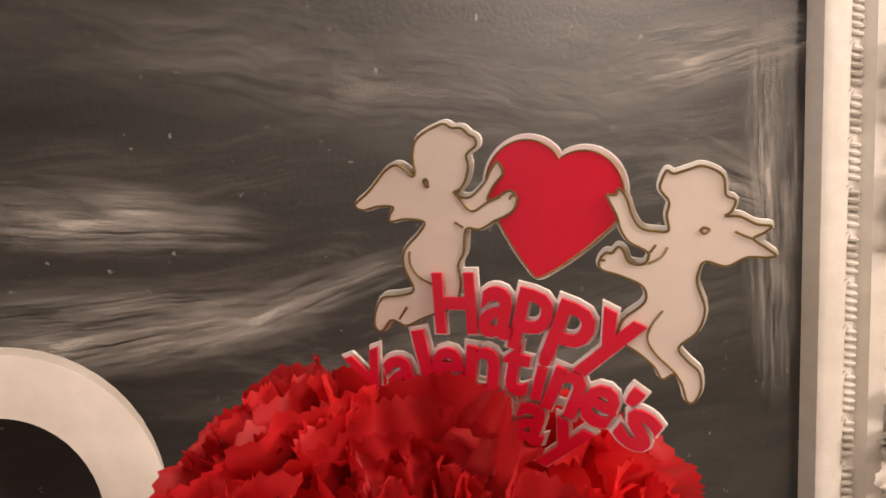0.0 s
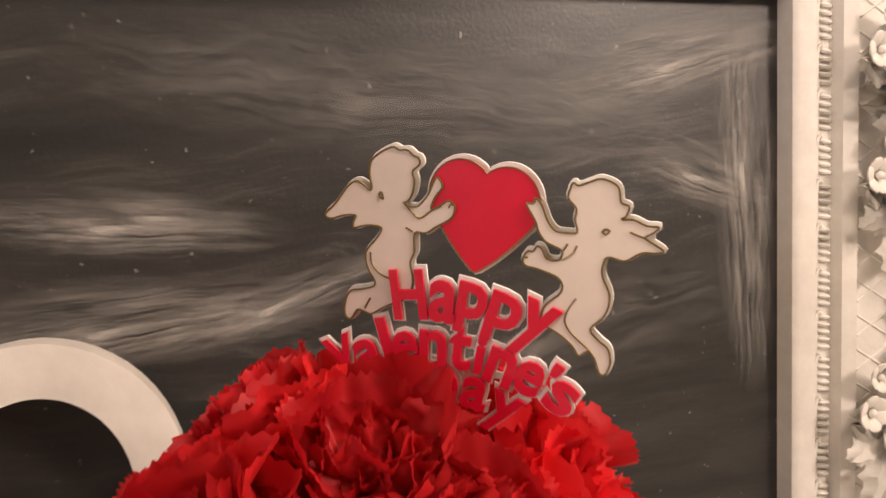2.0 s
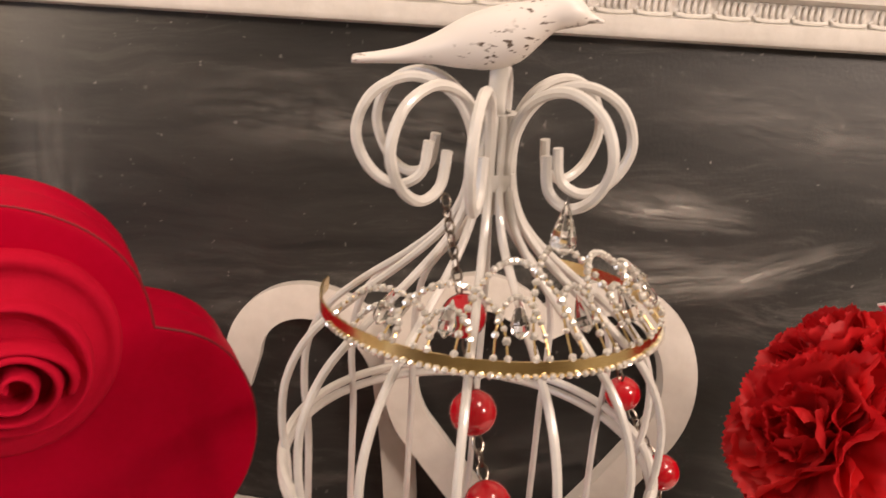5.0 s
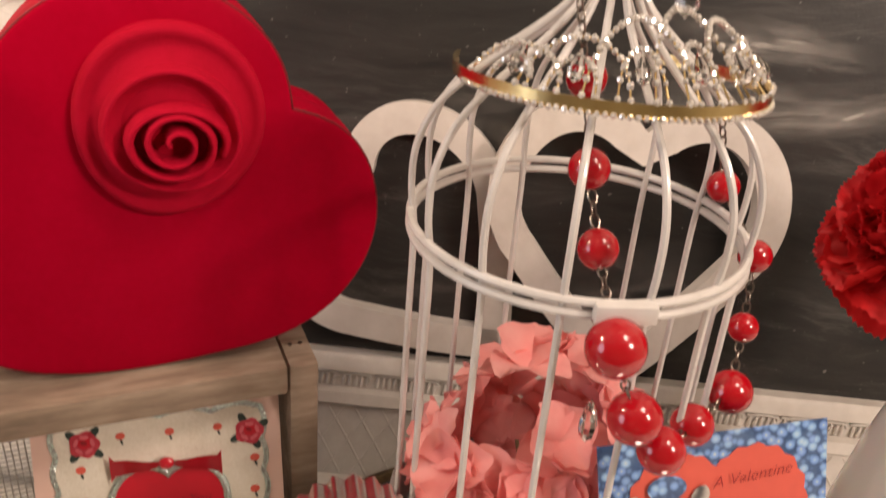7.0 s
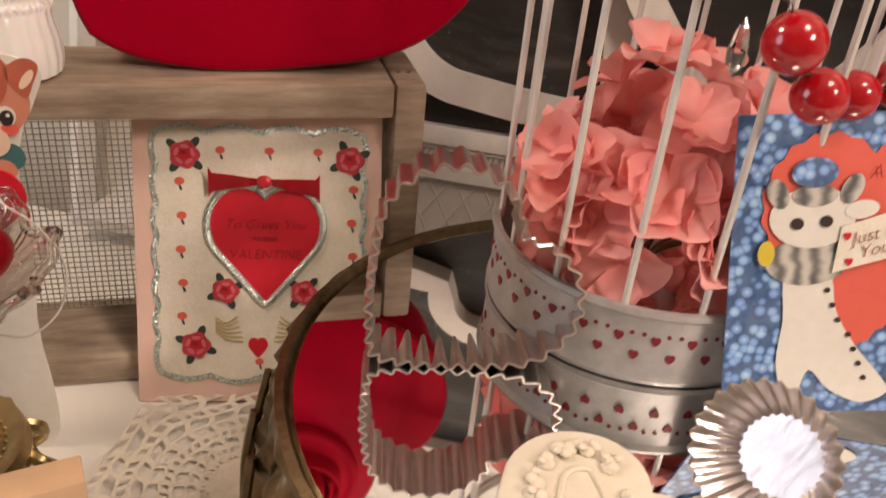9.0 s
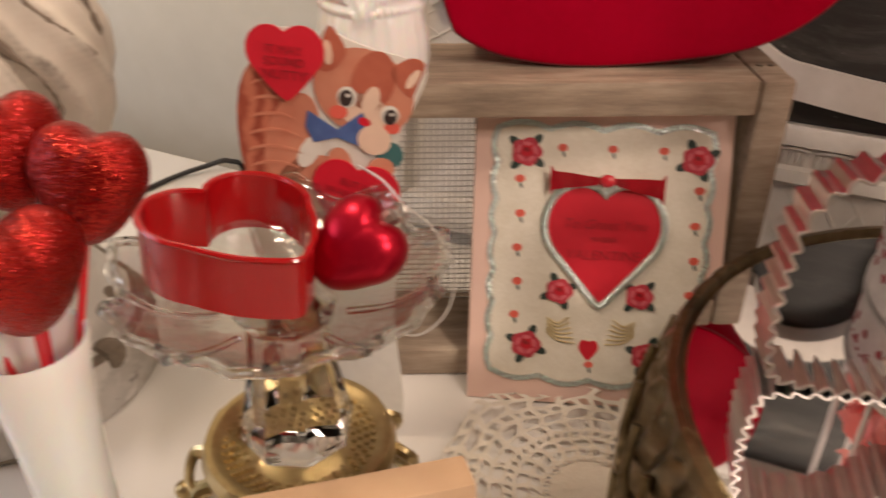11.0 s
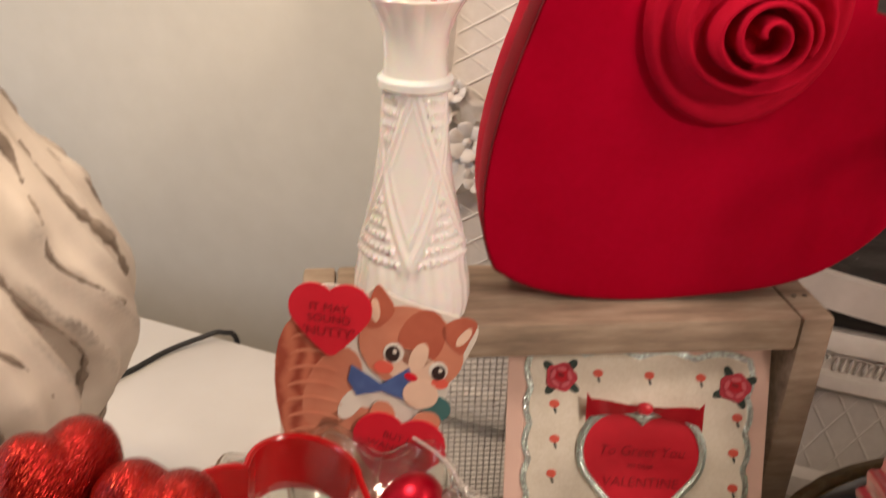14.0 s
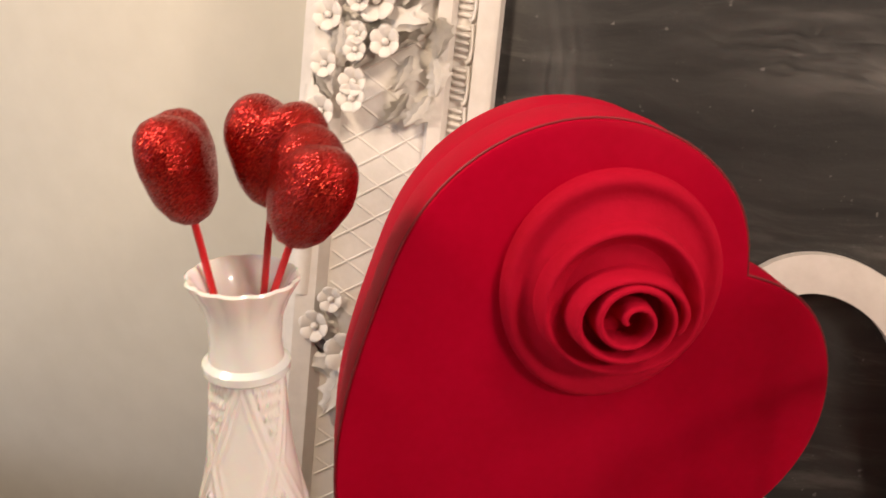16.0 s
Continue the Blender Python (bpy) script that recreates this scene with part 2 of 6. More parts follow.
M = {
    "wall": surface("wall_paint", (0.63, 0.60, 0.50), (0.69, 0.66, 0.56), 0.75, scale=30, bump=0.08),
    "ceiling": surface("ceiling_paint", (0.74, 0.73, 0.70), (0.80, 0.79, 0.76), 0.8, scale=20, bump=0.05),
    "floor": surface("floor_boards", (0.16, 0.10, 0.06), (0.28, 0.18, 0.11), 0.5, scale=20),
    "tabletop": surface("white_table_paint", (0.72, 0.69, 0.64), (0.80, 0.78, 0.74), 0.35, scale=14, bump=0.05),
    "white_wood": surface("white_painted_wood", (0.54, 0.50, 0.45), (0.76, 0.72, 0.67), 0.6, scale=45, bump=0.3),
    "white_plaster": surface("white_frame_paint", (0.60, 0.57, 0.52), (0.78, 0.75, 0.70), 0.55, scale=70, bump=0.3),
    "white_wire": surface("white_enamel_wire", (0.54, 0.52, 0.49), (0.67, 0.65, 0.62), 0.35, scale=90, bump=0.1, coat=0.3),
    "old_white": surface("aged_white_tin", (0.30, 0.29, 0.28), (0.52, 0.50, 0.49), 0.45, metal=0.35, scale=90, bump=0.3),
    "board": make_chalkboard(),
    "chalk": make_chalk_smear("chalk_dust", 0.85, 120),
    "haze": make_chalk_smear("rubbed_chalk_haze", 0.28, 60),
    "wood": make_weathered_wood(),
    "pine": surface("pale_pine", (0.52, 0.33, 0.19), (0.68, 0.47, 0.30), 0.55, scale=30, bump=0.1),
    "red_satin": surface("red_satin_cloth", (0.36, 0.001, 0.016), (0.43, 0.002, 0.024), 0.48, scale=180, bump=0.08, spec=0.03),
    "red_felt": surface("red_felt", (0.37, 0.002, 0.017), (0.44, 0.003, 0.025), 0.85, scale=260, bump=0.25, spec=0.12),
    "piping": make_plain("dark_red_cord", (0.20, 0.004, 0.012), 0.6),
    "petal": surface("red_silk_petal", (0.60, 0.005, 0.012), (0.95, 0.045, 0.045), 0.5, scale=40, bump=0.2, vary=0.40, sheer=0.38, spec=0.35),
    "leaf": surface("dark_green_leaf", (0.030, 0.055, 0.030), (0.07, 0.12, 0.065), 0.5, scale=60, bump=0.2),
    "pink_petal": surface("pink_silk_petal", (0.84, 0.27, 0.26), (0.95, 0.56, 0.52), 0.65, scale=40, bump=0.2, sheen=0.1, vary=0.2, sheer=0.35),
    "stem": surface("olive_stem", (0.10, 0.08, 0.035), (0.2, 0.15, 0.07), 0.6, scale=90),
    "milk": surface("milk_glass", (0.78, 0.77, 0.76), (0.84, 0.83, 0.82), 0.18, scale=20, bump=0.02, coat=0.5, sss=0.3),
    "glitter": make_glitter("red_glitter", (0.34, 0.005, 0.004)),
    "silver_glitter": make_glitter("silver_glitter", (0.72, 0.76, 0.78)),
    "stick": make_plain("red_stick", (0.62, 0.015, 0.02), 0.35),
    "glass": make_glass("clear_pressed_glass"),
    "thin_glass": make_thin_glass("thin_pressed_glass"),
    "rhinestone": surface("rhinestone", (0.52, 0.49, 0.44), (0.90, 0.88, 0.84), 0.10, 0.55, 300, 0.0),
    "crystal": make_glass("crystal", (1, 0.99, 0.97), 0.0, 1.6),
    "brass": surface("antique_brass", (0.30, 0.21, 0.085), (0.62, 0.50, 0.27), 0.32, 1.0, 70, 0.3),
    "bronze": surface("dark_bronze", (0.085, 0.060, 0.030), (0.30, 0.23, 0.13), 0.33, 1.0, 90, 0.5),
    "gold": surface("gold_metal", (0.66, 0.48, 0.20), (0.86, 0.68, 0.36), 0.22, 1.0, 150, 0.05),
    "mirror": surface("mirror", (0.84, 0.85, 0.84), (0.87, 0.88, 0.87), 0.03, 1.0, 4, 0.0),
    "tin": surface("worn_tin", (0.62, 0.56, 0.54), (0.84, 0.79, 0.76), 0.28, 1.0, 80, 0.15),
    "steel": make_plain("steel_wire", (0.50, 0.48, 0.45), 0.35, 1.0),
    "dark_steel": make_plain("dark_chain", (0.22, 0.19, 0.16), 0.3, 1.0),
    "bead": make_plain("red_lacquer", (0.42, 0.004, 0.010), 0.16, 0.0, 0.4),
    "red_plastic": None,
    "ornament": surface("satin_red_glass", (0.36, 0.002, 0.014), (0.46, 0.004, 0.024), 0.30, 0.75, 60, 0.03),
    "distressed": make_distressed_paint("distressed_paint", (0.50, 0.47, 0.43), (0.68, 0.65, 0.61)),
    "carved_paint": make_distressed_paint("tan_washed_paint", (0.40, 0.345, 0.28), (0.62, 0.565, 0.49)),
    "cord": make_plain("black_cord", (0.02, 0.02, 0.02), 0.5),
    "paper": surface("cream_paper", (0.70, 0.65, 0.53), (0.84, 0.80, 0.70), 0.55, scale=420, bump=0.15),
    "pink_paper": surface("pink_paper", (0.74, 0.50, 0.42), (0.82, 0.60, 0.51), 0.6, scale=40, bump=0.05),
    "red_print": make_plain("red_print", (0.62, 0.012, 0.030), 0.45),
    "rose_print": surface("rose_print", (0.38, 0.012, 0.03), (0.68, 0.08, 0.11), 0.5, scale=420, bump=0.1),
    "petal_pink_print": make_plain("petal_pink_print", (0.74, 0.16, 0.20), 0.5),
    "leaf_print": make_plain("leaf_print", (0.035, 0.06, 0.05), 0.5),
    "gold_print": make_plain("gold_print", (0.62, 0.50, 0.26), 0.4, 0.4),
    "ink": make_plain("dark_ink", (0.30, 0.010, 0.018), 0.5),
    "black_print": make_plain("black_print", (0.035, 0.022, 0.020), 0.5),
    "satin_ribbon": make_plain("satin_ribbon", (0.58, 0.01, 0.025), 0.25, 0.0, 0.3, 0.3),
    "coral_print": make_plain("coral_print", (0.76, 0.13, 0.09), 0.45),
    "blossom": make_flower_print(),
    "brown_print": make_fur_print("brown_print", (0.30, 0.060, 0.032), (0.52, 0.17, 0.10)),
    "tan_print": surface("tan_print", (0.48, 0.15, 0.090), (0.66, 0.30, 0.19), 0.5, scale=40, bump=0.02),
    "russet_print": surface("russet_print", (0.34, 0.070, 0.040), (0.50, 0.14, 0.080), 0.5, scale=60, bump=0.02),
    "cream_print": make_plain("cream_print", (0.80, 0.58, 0.44), 0.5),
    "blue_print": surface("blue_print", (0.03, 0.06, 0.20), (0.10, 0.18, 0.42), 0.5, scale=120),
    "teal_print": make_plain("teal_print", (0.05, 0.16, 0.16), 0.5),
    "grey_print": make_fur_print("grey_print", (0.10, 0.10, 0.10), (0.55, 0.52, 0.47)),
    "white_print": make_plain("white_print", (0.78, 0.75, 0.68), 0.5),
    "yellow_print": make_plain("yellow_print", (0.72, 0.55, 0.05), 0.5),
    "cream_acrylic": make_plain("cream_acrylic", (0.84, 0.72, 0.62), 0.4),
    "white_acrylic": make_plain("white_acrylic", (0.90, 0.87, 0.84), 0.35),
    "red_acrylic": make_plain("red_acrylic", (0.74, 0.010, 0.040), 0.3, 0.0, 0.3),
    "gold_line": make_plain("gold_line", (0.22, 0.15, 0.05), 0.35, 0.5),
    "crochet": surface("cream_cotton", (0.66, 0.60, 0.50), (0.80, 0.75, 0.66), 0.9, scale=400, bump=0.4),
    "plaster": surface("ivory_plaster", (0.66, 0.60, 0.48), (0.80, 0.75, 0.64), 0.7, scale=80, bump=0.3),
    "bare_wood": surface("bare_grey_wood", (0.13, 0.10, 0.075), (0.28, 0.23, 0.18), 0.8, scale=120, bump=0.4),
    "string": make_plain("silver_string", (0.62, 0.58, 0.54), 0.4, 0.4),
}
m, nt, b = shader("red_clear_plastic")
b.inputs["Base Color"].default_value = (0.52, 0.010, 0.012, 1)
b.inputs["Roughness"].default_value, b.inputs["Transmission Weight"].default_value = 0.16, 0.40
M["red_plastic"] = m


# ---------------------------------------------------------------- mesh helpers
def part(name, bm, material, parent=None, label="", smooth=True):
    me = bpy.data.meshes.new(name)
    bmesh.ops.recalc_face_normals(bm, faces=bm.faces)
    bm.to_mesh(me)
    bm.free()
    for p in me.polygons:
        p.use_smooth = smooth
    if smooth and name not in ("bead", "flower_head", "blossoms", "rose", "rose_petal", "rose_coil", "bird_figure"):
        me.set_sharp_from_angle(angle=radians(38))
    me.materials.append(material)
    ob = new(name, me)
    if parent:
        ob.parent = parent
    if label:
        ob["label"] = label
    return ob


def thing(name, m, label, category, group=""):
    ob = new(name)
    ob.empty_display_size = 0.02
    ob.matrix_world = m
    return tagged(ob, label, category, group)


def box(w, d, h, m=None, bev=0.0):
    bm = bmesh.new()
    bmesh.ops.create_cube(bm, size=1.0, matrix=(m or Matrix()) @ Matrix.Diagonal((w, d, h, 1)))
    if bev:
        bmesh.ops.bevel(bm, geom=list(bm.edges), offset=bev, segments=2, profile=0.6, affect="EDGES")
    return bm


def join(*bms):
    out = bmesh.new()
    for b2 in bms:
        me = bpy.data.meshes.new("tmp")
        b2.to_mesh(me)
        b2.free()
        out.from_mesh(me)
        bpy.data.meshes.remove(me)
    return out


def moved(bm, m):
    bmesh.ops.transform(bm, matrix=m, verts=bm.verts)
    return bm


def lathe(profile, seg=48, ripple=None, closed=False):
    """Turns (radius, z) pairs about z; ripple(angle, k) scales the radius of row k."""
    bm = bmesh.new()
    rows = []
    for k, (r, z) in enumerate(profile):
        row = []
        for i in range(seg):
            a = 2 * math.pi * i / seg
            rr = r * (ripple(a, k) if ripple else 1.0)
            row.append(bm.verts.new((rr * math.cos(a), rr * math.sin(a), z)))
        rows.append(row)
    pairs = list(zip(rows, rows[1:])) + ([(rows[-1], rows[0])] if closed else [])
    for ra, rb in pairs:
        for i in range(seg):
            j = (i + 1) % seg
            bm.faces.new((ra[i], ra[j], rb[j], rb[i]))
    if not closed:
        for row, (r, z) in ((rows[0], profile[0]), (rows[-1], profile[-1])):
            if r > 1e-5:
                bm.faces.new(row)
    bmesh.ops.remove_doubles(bm, verts=bm.verts, dist=1e-6)
    return bm


def tube(points, r, seg=8, closed=False, taper=None):
    """A round bar along points."""
    pts = [Vector(p) for p in points]
    n = len(pts)
    bm = bmesh.new()
    rows, side = [], None
    for k, p in enumerate(pts):
        if closed:
            tan = (pts[(k + 1) % n] - pts[k - 1]).normalized()
        else:
            tan = (pts[min(k + 1, n - 1)] - pts[max(k - 1, 0)]).normalized()
        if side is None:
            side = tan.orthogonal().normalized()
        side = (side - tan * side.dot(tan)).normalized()
        up = tan.cross(side)
        rad = r * (taper(k / (n - 1)) if taper else 1.0)
        rows.append([bm.verts.new(p + (side * math.cos(2 * math.pi * i / seg) + up * math.sin(2 * math.pi * i / seg)) * rad) for i in range(seg)])
    for k in range(n if closed else n - 1):
        ra, rb = rows[k], rows[(k + 1) % n]
        for i in range(seg):
            j = (i + 1) % seg
            bm.faces.new((ra[i], ra[j], rb[j], rb[i]))
    if not closed:
        bm.faces.new(rows[0][::-1])
        bm.faces.new(rows[-1])
    return bm


def smooth_line(pts, n=8, closed=False):
    """Catmull-Rom through the points."""
    P = [Vector(p) if len(p) == 3 else Vector((p[0], 0, p[1])) for p in pts]
    out, c = [], len(P)
    for k in range(c if closed else c - 1):
        a, b2, d, e = (P[(k - 1) % c], P[k], P[(k + 1) % c], P[(k + 2) % c]) if closed else (P[max(k - 1, 0)], P[k], P[k + 1], P[min(k + 2, c - 1)])
        for i in range(n):
            t = i / n
            out.append(0.5 * (2 * b2 + (d - a) * t + (2 * a - 5 * b2 + 4 * d - e) * t * t + (3 * b2 - a - 3 * d + e) * t ** 3))
    if not closed:
        out.append(P[-1])
    return out


def plate(outline, depth, y0=0.0, bev=0.0):
    """A flat piece in the xz plane whose front is at y0 and whose back is depth behind it."""
    bm = bmesh.new()
    front = [bm.verts.new((p[0], y0, p[-1])) for p in outline]
    f = bm.faces.new(front)
    got = bmesh.ops.extrude_face_region(bm, geom=[f])
    vs = [g for g in got["geom"] if isinstance(g, bmesh.types.BMVert)]
    bmesh.ops.translate(bm, verts=vs, vec=(0, depth, 0))
    if bev:
        es = [e for e in bm.edges if all(v.co.y < y0 + 1e-6 for v in e.verts)]
        bmesh.ops.bevel(bm, geom=es, offset=bev, segments=2, profile=0.5, affect="EDGES")
    bmesh.ops.triangulate(bm, faces=[fc for fc in bm.faces if len(fc.verts) > 4])
    return bm


def heart(w, h, n=64, turn=0.0, tip=0.05, bulge=0.03):
    """A heart outline, centred, as (x, 0, z): two round lobes on gently bowed sides; turn leans it to its left, in degrees."""
    half, k1 = [], n // 2
    ka = int(k1 * 0.56)
    for i in range(ka):
        a = radians(135 - 180 * i / ka)
        half.append((0.3536 + 0.5 * math.cos(a), 1.0607 + 0.5 * math.sin(a)))
    for i in range(k1 - ka):
        x = 0.7071 * (1 - i / (k1 - ka))
        s = math.sin(math.pi * (1 - x / 0.7071)) * bulge * 0.7071
        half.append((x + s, math.sqrt(x * x + tip * tip) - s))
    raw = half + [(0.0, tip)] + [(-x, z) for x, z in half[:0:-1]]
    xs, zs = [p[0] for p in raw], [p[1] for p in raw]
    mid, span, wide = (max(zs) + min(zs)) / 2, max(zs) - min(zs), max(xs) - min(xs)
    c, s = math.cos(radians(turn)), math.sin(radians(turn))
    out = []
    for x, z in raw:
        x, z = x / wide * w, (z - mid) / span * h
        out.append(Vector((x * c - z * s, 0, x * s + z * c)))
    return out


def offset_line(pts, d):
    """The closed outline moved outwards by d in its xz plane."""
    n, out = len(pts), []
    area2 = sum(pts[k].x * pts[(k + 1) % n].z - pts[(k + 1) % n].x * pts[k].z for k in range(n))
    sgn = 1 if area2 > 0 else -1
    for k in range(n):
        t = pts[(k + 1) % n] - pts[k - 1]
        nrm = Vector((t.z, 0, -t.x)).normalized() * sgn
        out.append(pts[k] + nrm * d)
    return out


def ring_plate(outer, inner, depth, y0=0.0):
    """A flat band between two outlines with the same number of points."""
    bm = bmesh.new()
    loops = [[bm.verts.new((p.x, y, p.z)) for p in line] for line, y in ((outer, y0), (inner, y0), (inner, y0 + depth), (outer, y0 + depth))]
    n = len(outer)
    for a, b2 in zip(loops, loops[1:] + loops[:1]):
        for i in range(n):
            j = (i + 1) % n
            bm.faces.new((a[i], a[j], b2[j], b2[i]))
    return bm


def ball(r, m=None, u=20, v=14):
    bm = bmesh.new()
    bmesh.ops.create_uvsphere(bm, u_segments=u, v_segments=v, radius=r, matrix=m or Matrix())
    return bm


def puffy_heart(w, h, d, n=48, rings=9):
    """A plump heart solid."""
    line = heart(w, h, n, 0, 0.14, 0.10)
    bm = bmesh.new()
    rows = []
    for k in range(1, rings):
        a = math.pi * k / rings
        s, y = math.sin(a) ** 0.62, -d / 2 * math.cos(a)
        rows.append([bm.verts.new((p.x * s, y, p.z * s + 0.10 * h * (1 - s))) for p in line])
    for ra, rb in zip(rows, rows[1:]):
        for i in range(n):
            j = (i + 1) % n
            bm.faces.new((ra[i], ra[j], rb[j], rb[i]))
    for row, y in ((rows[0], -d / 2), (rows[-1], d / 2)):
        c = bm.verts.new((0, y, 0.10 * h))
        for i in range(n):
            bm.faces.new((row[i], row[(i + 1) % n], c))
    for _ in range(3):
        bmesh.ops.smooth_vert(bm, verts=bm.verts, factor=0.5, use_axis_x=True, use_axis_y=True, use_axis_z=True)
    return bm


def lettering(body, size, thick=0.0003, fat=0.0, shear=0.0, spacing=1.0):
    """Words in the built-in font as a mesh in the xz plane, centred."""
    cu = bpy.data.curves.new("lettering", "FONT")
    cu.body, cu.size, cu.extrude, cu.offset, cu.shear, cu.space_character = body, size, thick, fat, shear, spacing
    cu.align_x, cu.align_y, cu.resolution_u = "CENTER", "CENTER", 3
    ob = bpy.data.objects.new("lettering", cu)
    scene.collection.objects.link(ob)
    me = bpy.data.meshes.new_from_object(ob.evaluated_get(bpy.context.evaluated_depsgraph_get()))
    bm = bmesh.new()
    bm.from_mesh(me)
    bpy.data.objects.remove(ob)
    bpy.data.meshes.remove(me)
    bpy.data.curves.remove(cu)
    return moved(bm, pose(0, 0, 0, 90, 0, 0))


def disc(rx, rz, n=20, x=0, z=0, turn=0.0):
    c, s = math.cos(radians(turn)), math.sin(radians(turn))
    out = []
    for i in range(n):
        a = 2 * math.pi * i / n
        px, pz = rx * math.cos(a), rz * math.sin(a)
        out.append(Vector((x + px * c - pz * s, 0, z + px * s + pz * c)))
    return out


def petal_mesh(length, width, cup, frill, nu=5, nv=6, teeth=0.0):
    """A curled petal from the origin along +z, opening towards -y."""
    bm = bmesh.new()
    grid = []
    for j in range(nv + 1):
        v = j / nv
        row = []
        for i in range(nu + 1):
            u = 2 * i / nu - 1
            wv = width * (0.22 + 0.78 * math.sin(min(1.0, v * 1.15) * math.pi / 2)) * (1 if v < 0.85 else 0.93)
            z = length * v * (1 - 0.36 * u * u * v)
            if j == nv:
                z += teeth * (1 if i % 2 else -1)
            y = -cup * v * v + 0.30 * width * u * u * v + frill * v * v * (math.sin(u * 6.5 + v * 4) + 0.35 * math.sin(u * 14 - v * 5))
            row.append(bm.verts.new((wv * u / 2, y, z)))
        grid.append(row)
    for ra, rb in zip(grid, grid[1:]):
        for i in range(nu):
            bm.faces.new((ra[i], ra[i + 1], rb[i + 1], rb[i]))
    return bm


# ---------------------------------------------------------------- room
def setting(name, bm, material, label, category):
    return tagged(part(name, bm, material, None, "", False), label, category, "", "structure")


setting("wall_north", box(5.0, 0.10, 2.6, pose(-0.6, 0.59, 0.54)), M["wall"], "smooth wall painted warm pale grey beige", "wall")
setting("wall_south", box(5.0, 0.10, 2.6, pose(-0.6, -3.05, 0.54)), M["wall"], "plain painted wall behind the table", "wall")
setting("wall_east", box(0.10, 3.54, 2.6, pose(1.95, -1.23, 0.54)), M["wall"], "plain painted side wall of the room", "wall")
for nm, bm in (("wall_west", join(box(0.10, 1.0, 2.6, pose(-3.05, 0.04, 0.54)), box(0.10, 1.1, 2.6, pose(-3.05, -2.45, 0.54)),
                                  box(0.10, 1.44, 0.75, pose(-3.05, -1.18, -0.385)), box(0.10, 1.44, 0.45, pose(-3.05, -1.18, 1.615)))),):
    setting(nm, bm, M["wall"], "plain painted side wall with a window opening", "wall")
setting("floor", box(5.2, 3.84, 0.06, pose(-0.6, -1.23, -0.79)), M["floor"], "dark brown wooden floor boards", "floor")
setting("ceiling", box(5.2, 3.84, 0.06, pose(-0.6, -1.23, 1.87)), M["ceiling"], "flat white painted ceiling", "ceiling")

table = thing("console_table", pose(0, 0, 0), "white painted wooden console table under the display", "table")
part("tabletop", box(2.6, 0.86, 0.03, pose(-0.35, -0.08, -0.015), 0.004), M["tabletop"], table)
for sx in (-1.55, 0.85):
    for sy in (-0.44, 0.28):
        part("leg", box(0.06, 0.06, 0.72, pose(sx, sy, -0.395), 0.004), M["tabletop"], table)
part("apron", box(2.3, 0.02, 0.10, pose(-0.35, -0.44, -0.082), 0.002), M["tabletop"], table)

# ---------------------------------------------------------------- chalkboard in its carved frame
LEAN = 12.0
BOARD = pose(-0.065, 0.338, 0.0, -LEAN, 0, 1.5)  # x along the board, z up its face
IN_L, IN_R, IN_B, IN_T, FW = -0.505, 0.517, 0.166, 0.627, 0.150
board = thing("framed_chalkboard", BOARD, "smeared black chalkboard in ornate white carved frame, leaning on wall", "chalkboard")
part("chalk_panel", box(IN_R - IN_L + 0.02, 0.008, IN_T - IN_B + 0.02, pose((IN_L + IN_R) / 2, 0.024, (IN_B + IN_T) / 2)), M["board"], board, "black board with smeared chalk dust", False)


def moulding(length, mitre_a=1, mitre_b=1):
    """A frame side along x with its inner edge at z = 0 and its outer edge at z = FW, mitred at both ends."""
    prof = [(0.0, 0.020), (0.0, 0.004), (0.004, 0.000), (0.016, -0.002), (0.018, 0.004), (0.034, 0.004), (0.036, -0.006), (0.046, -0.010),
            (0.050, -0.004), (0.085, -0.008), (0.118, -0.016), (0.124, -0.026), (0.140, -0.030), (0.152, -0.024), (FW, -0.010), (FW, 0.030), (0.0, 0.030)]
    bm = bmesh.new()
    ends = []
    for x, k in ((0, -mitre_a), (length, mitre_b)):
        ends.append([bm.verts.new((x + k * z, y, z)) for z, y in prof])
    n = len(prof)
    for i in range(n):
        j = (i + 1) % n
        bm.faces.new((ends[0][i], ends[0][j], ends[1][j], ends[1][i]))
    bm.faces.new(ends[0][::-1])
    bm.faces.new(ends[1])
    return bm


def rope_beads(length, unit=0.0325):
    """The carved strip along the inner edge: short bars held by curling scrolls."""
    bm = bmesh.new()
    for k in range(int(length / unit)):
        x0 = (k + 0.1) * unit
        for j in range(5):
            bmesh.ops.create_uvsphere(bm, u_segments=8, v_segments=5, radius=0.5, matrix=pose(x0 + 0.0035 + 0.0056 * j, 0.003, 0.0275, 0, 8, 0) @ Matrix.Diagonal((0.0040, 0.0055, 0.0125, 1)))
        add_tube(bm, [(x0 + 0.029, 0.003, 0.0205), (x0 + 0.020, 0.0018, 0.0192), (x0 + 0.008, 0.0018, 0.0192), (x0 + 0.001, 0.002, 0.0205), (x0 - 0.001, 0.0016, 0.0225), (x0 + 0.001, 0.0012, 0.0235)], 0.0017)
    return bm


def add_tube(bm, pts, r):
    t4 = tube(pts, r, 6)
    me = bpy.data.meshes.new("tmp")
    t4.to_mesh(me)
    t4.free()
    bm.from_mesh(me)
    bpy.data.meshes.remove(me)


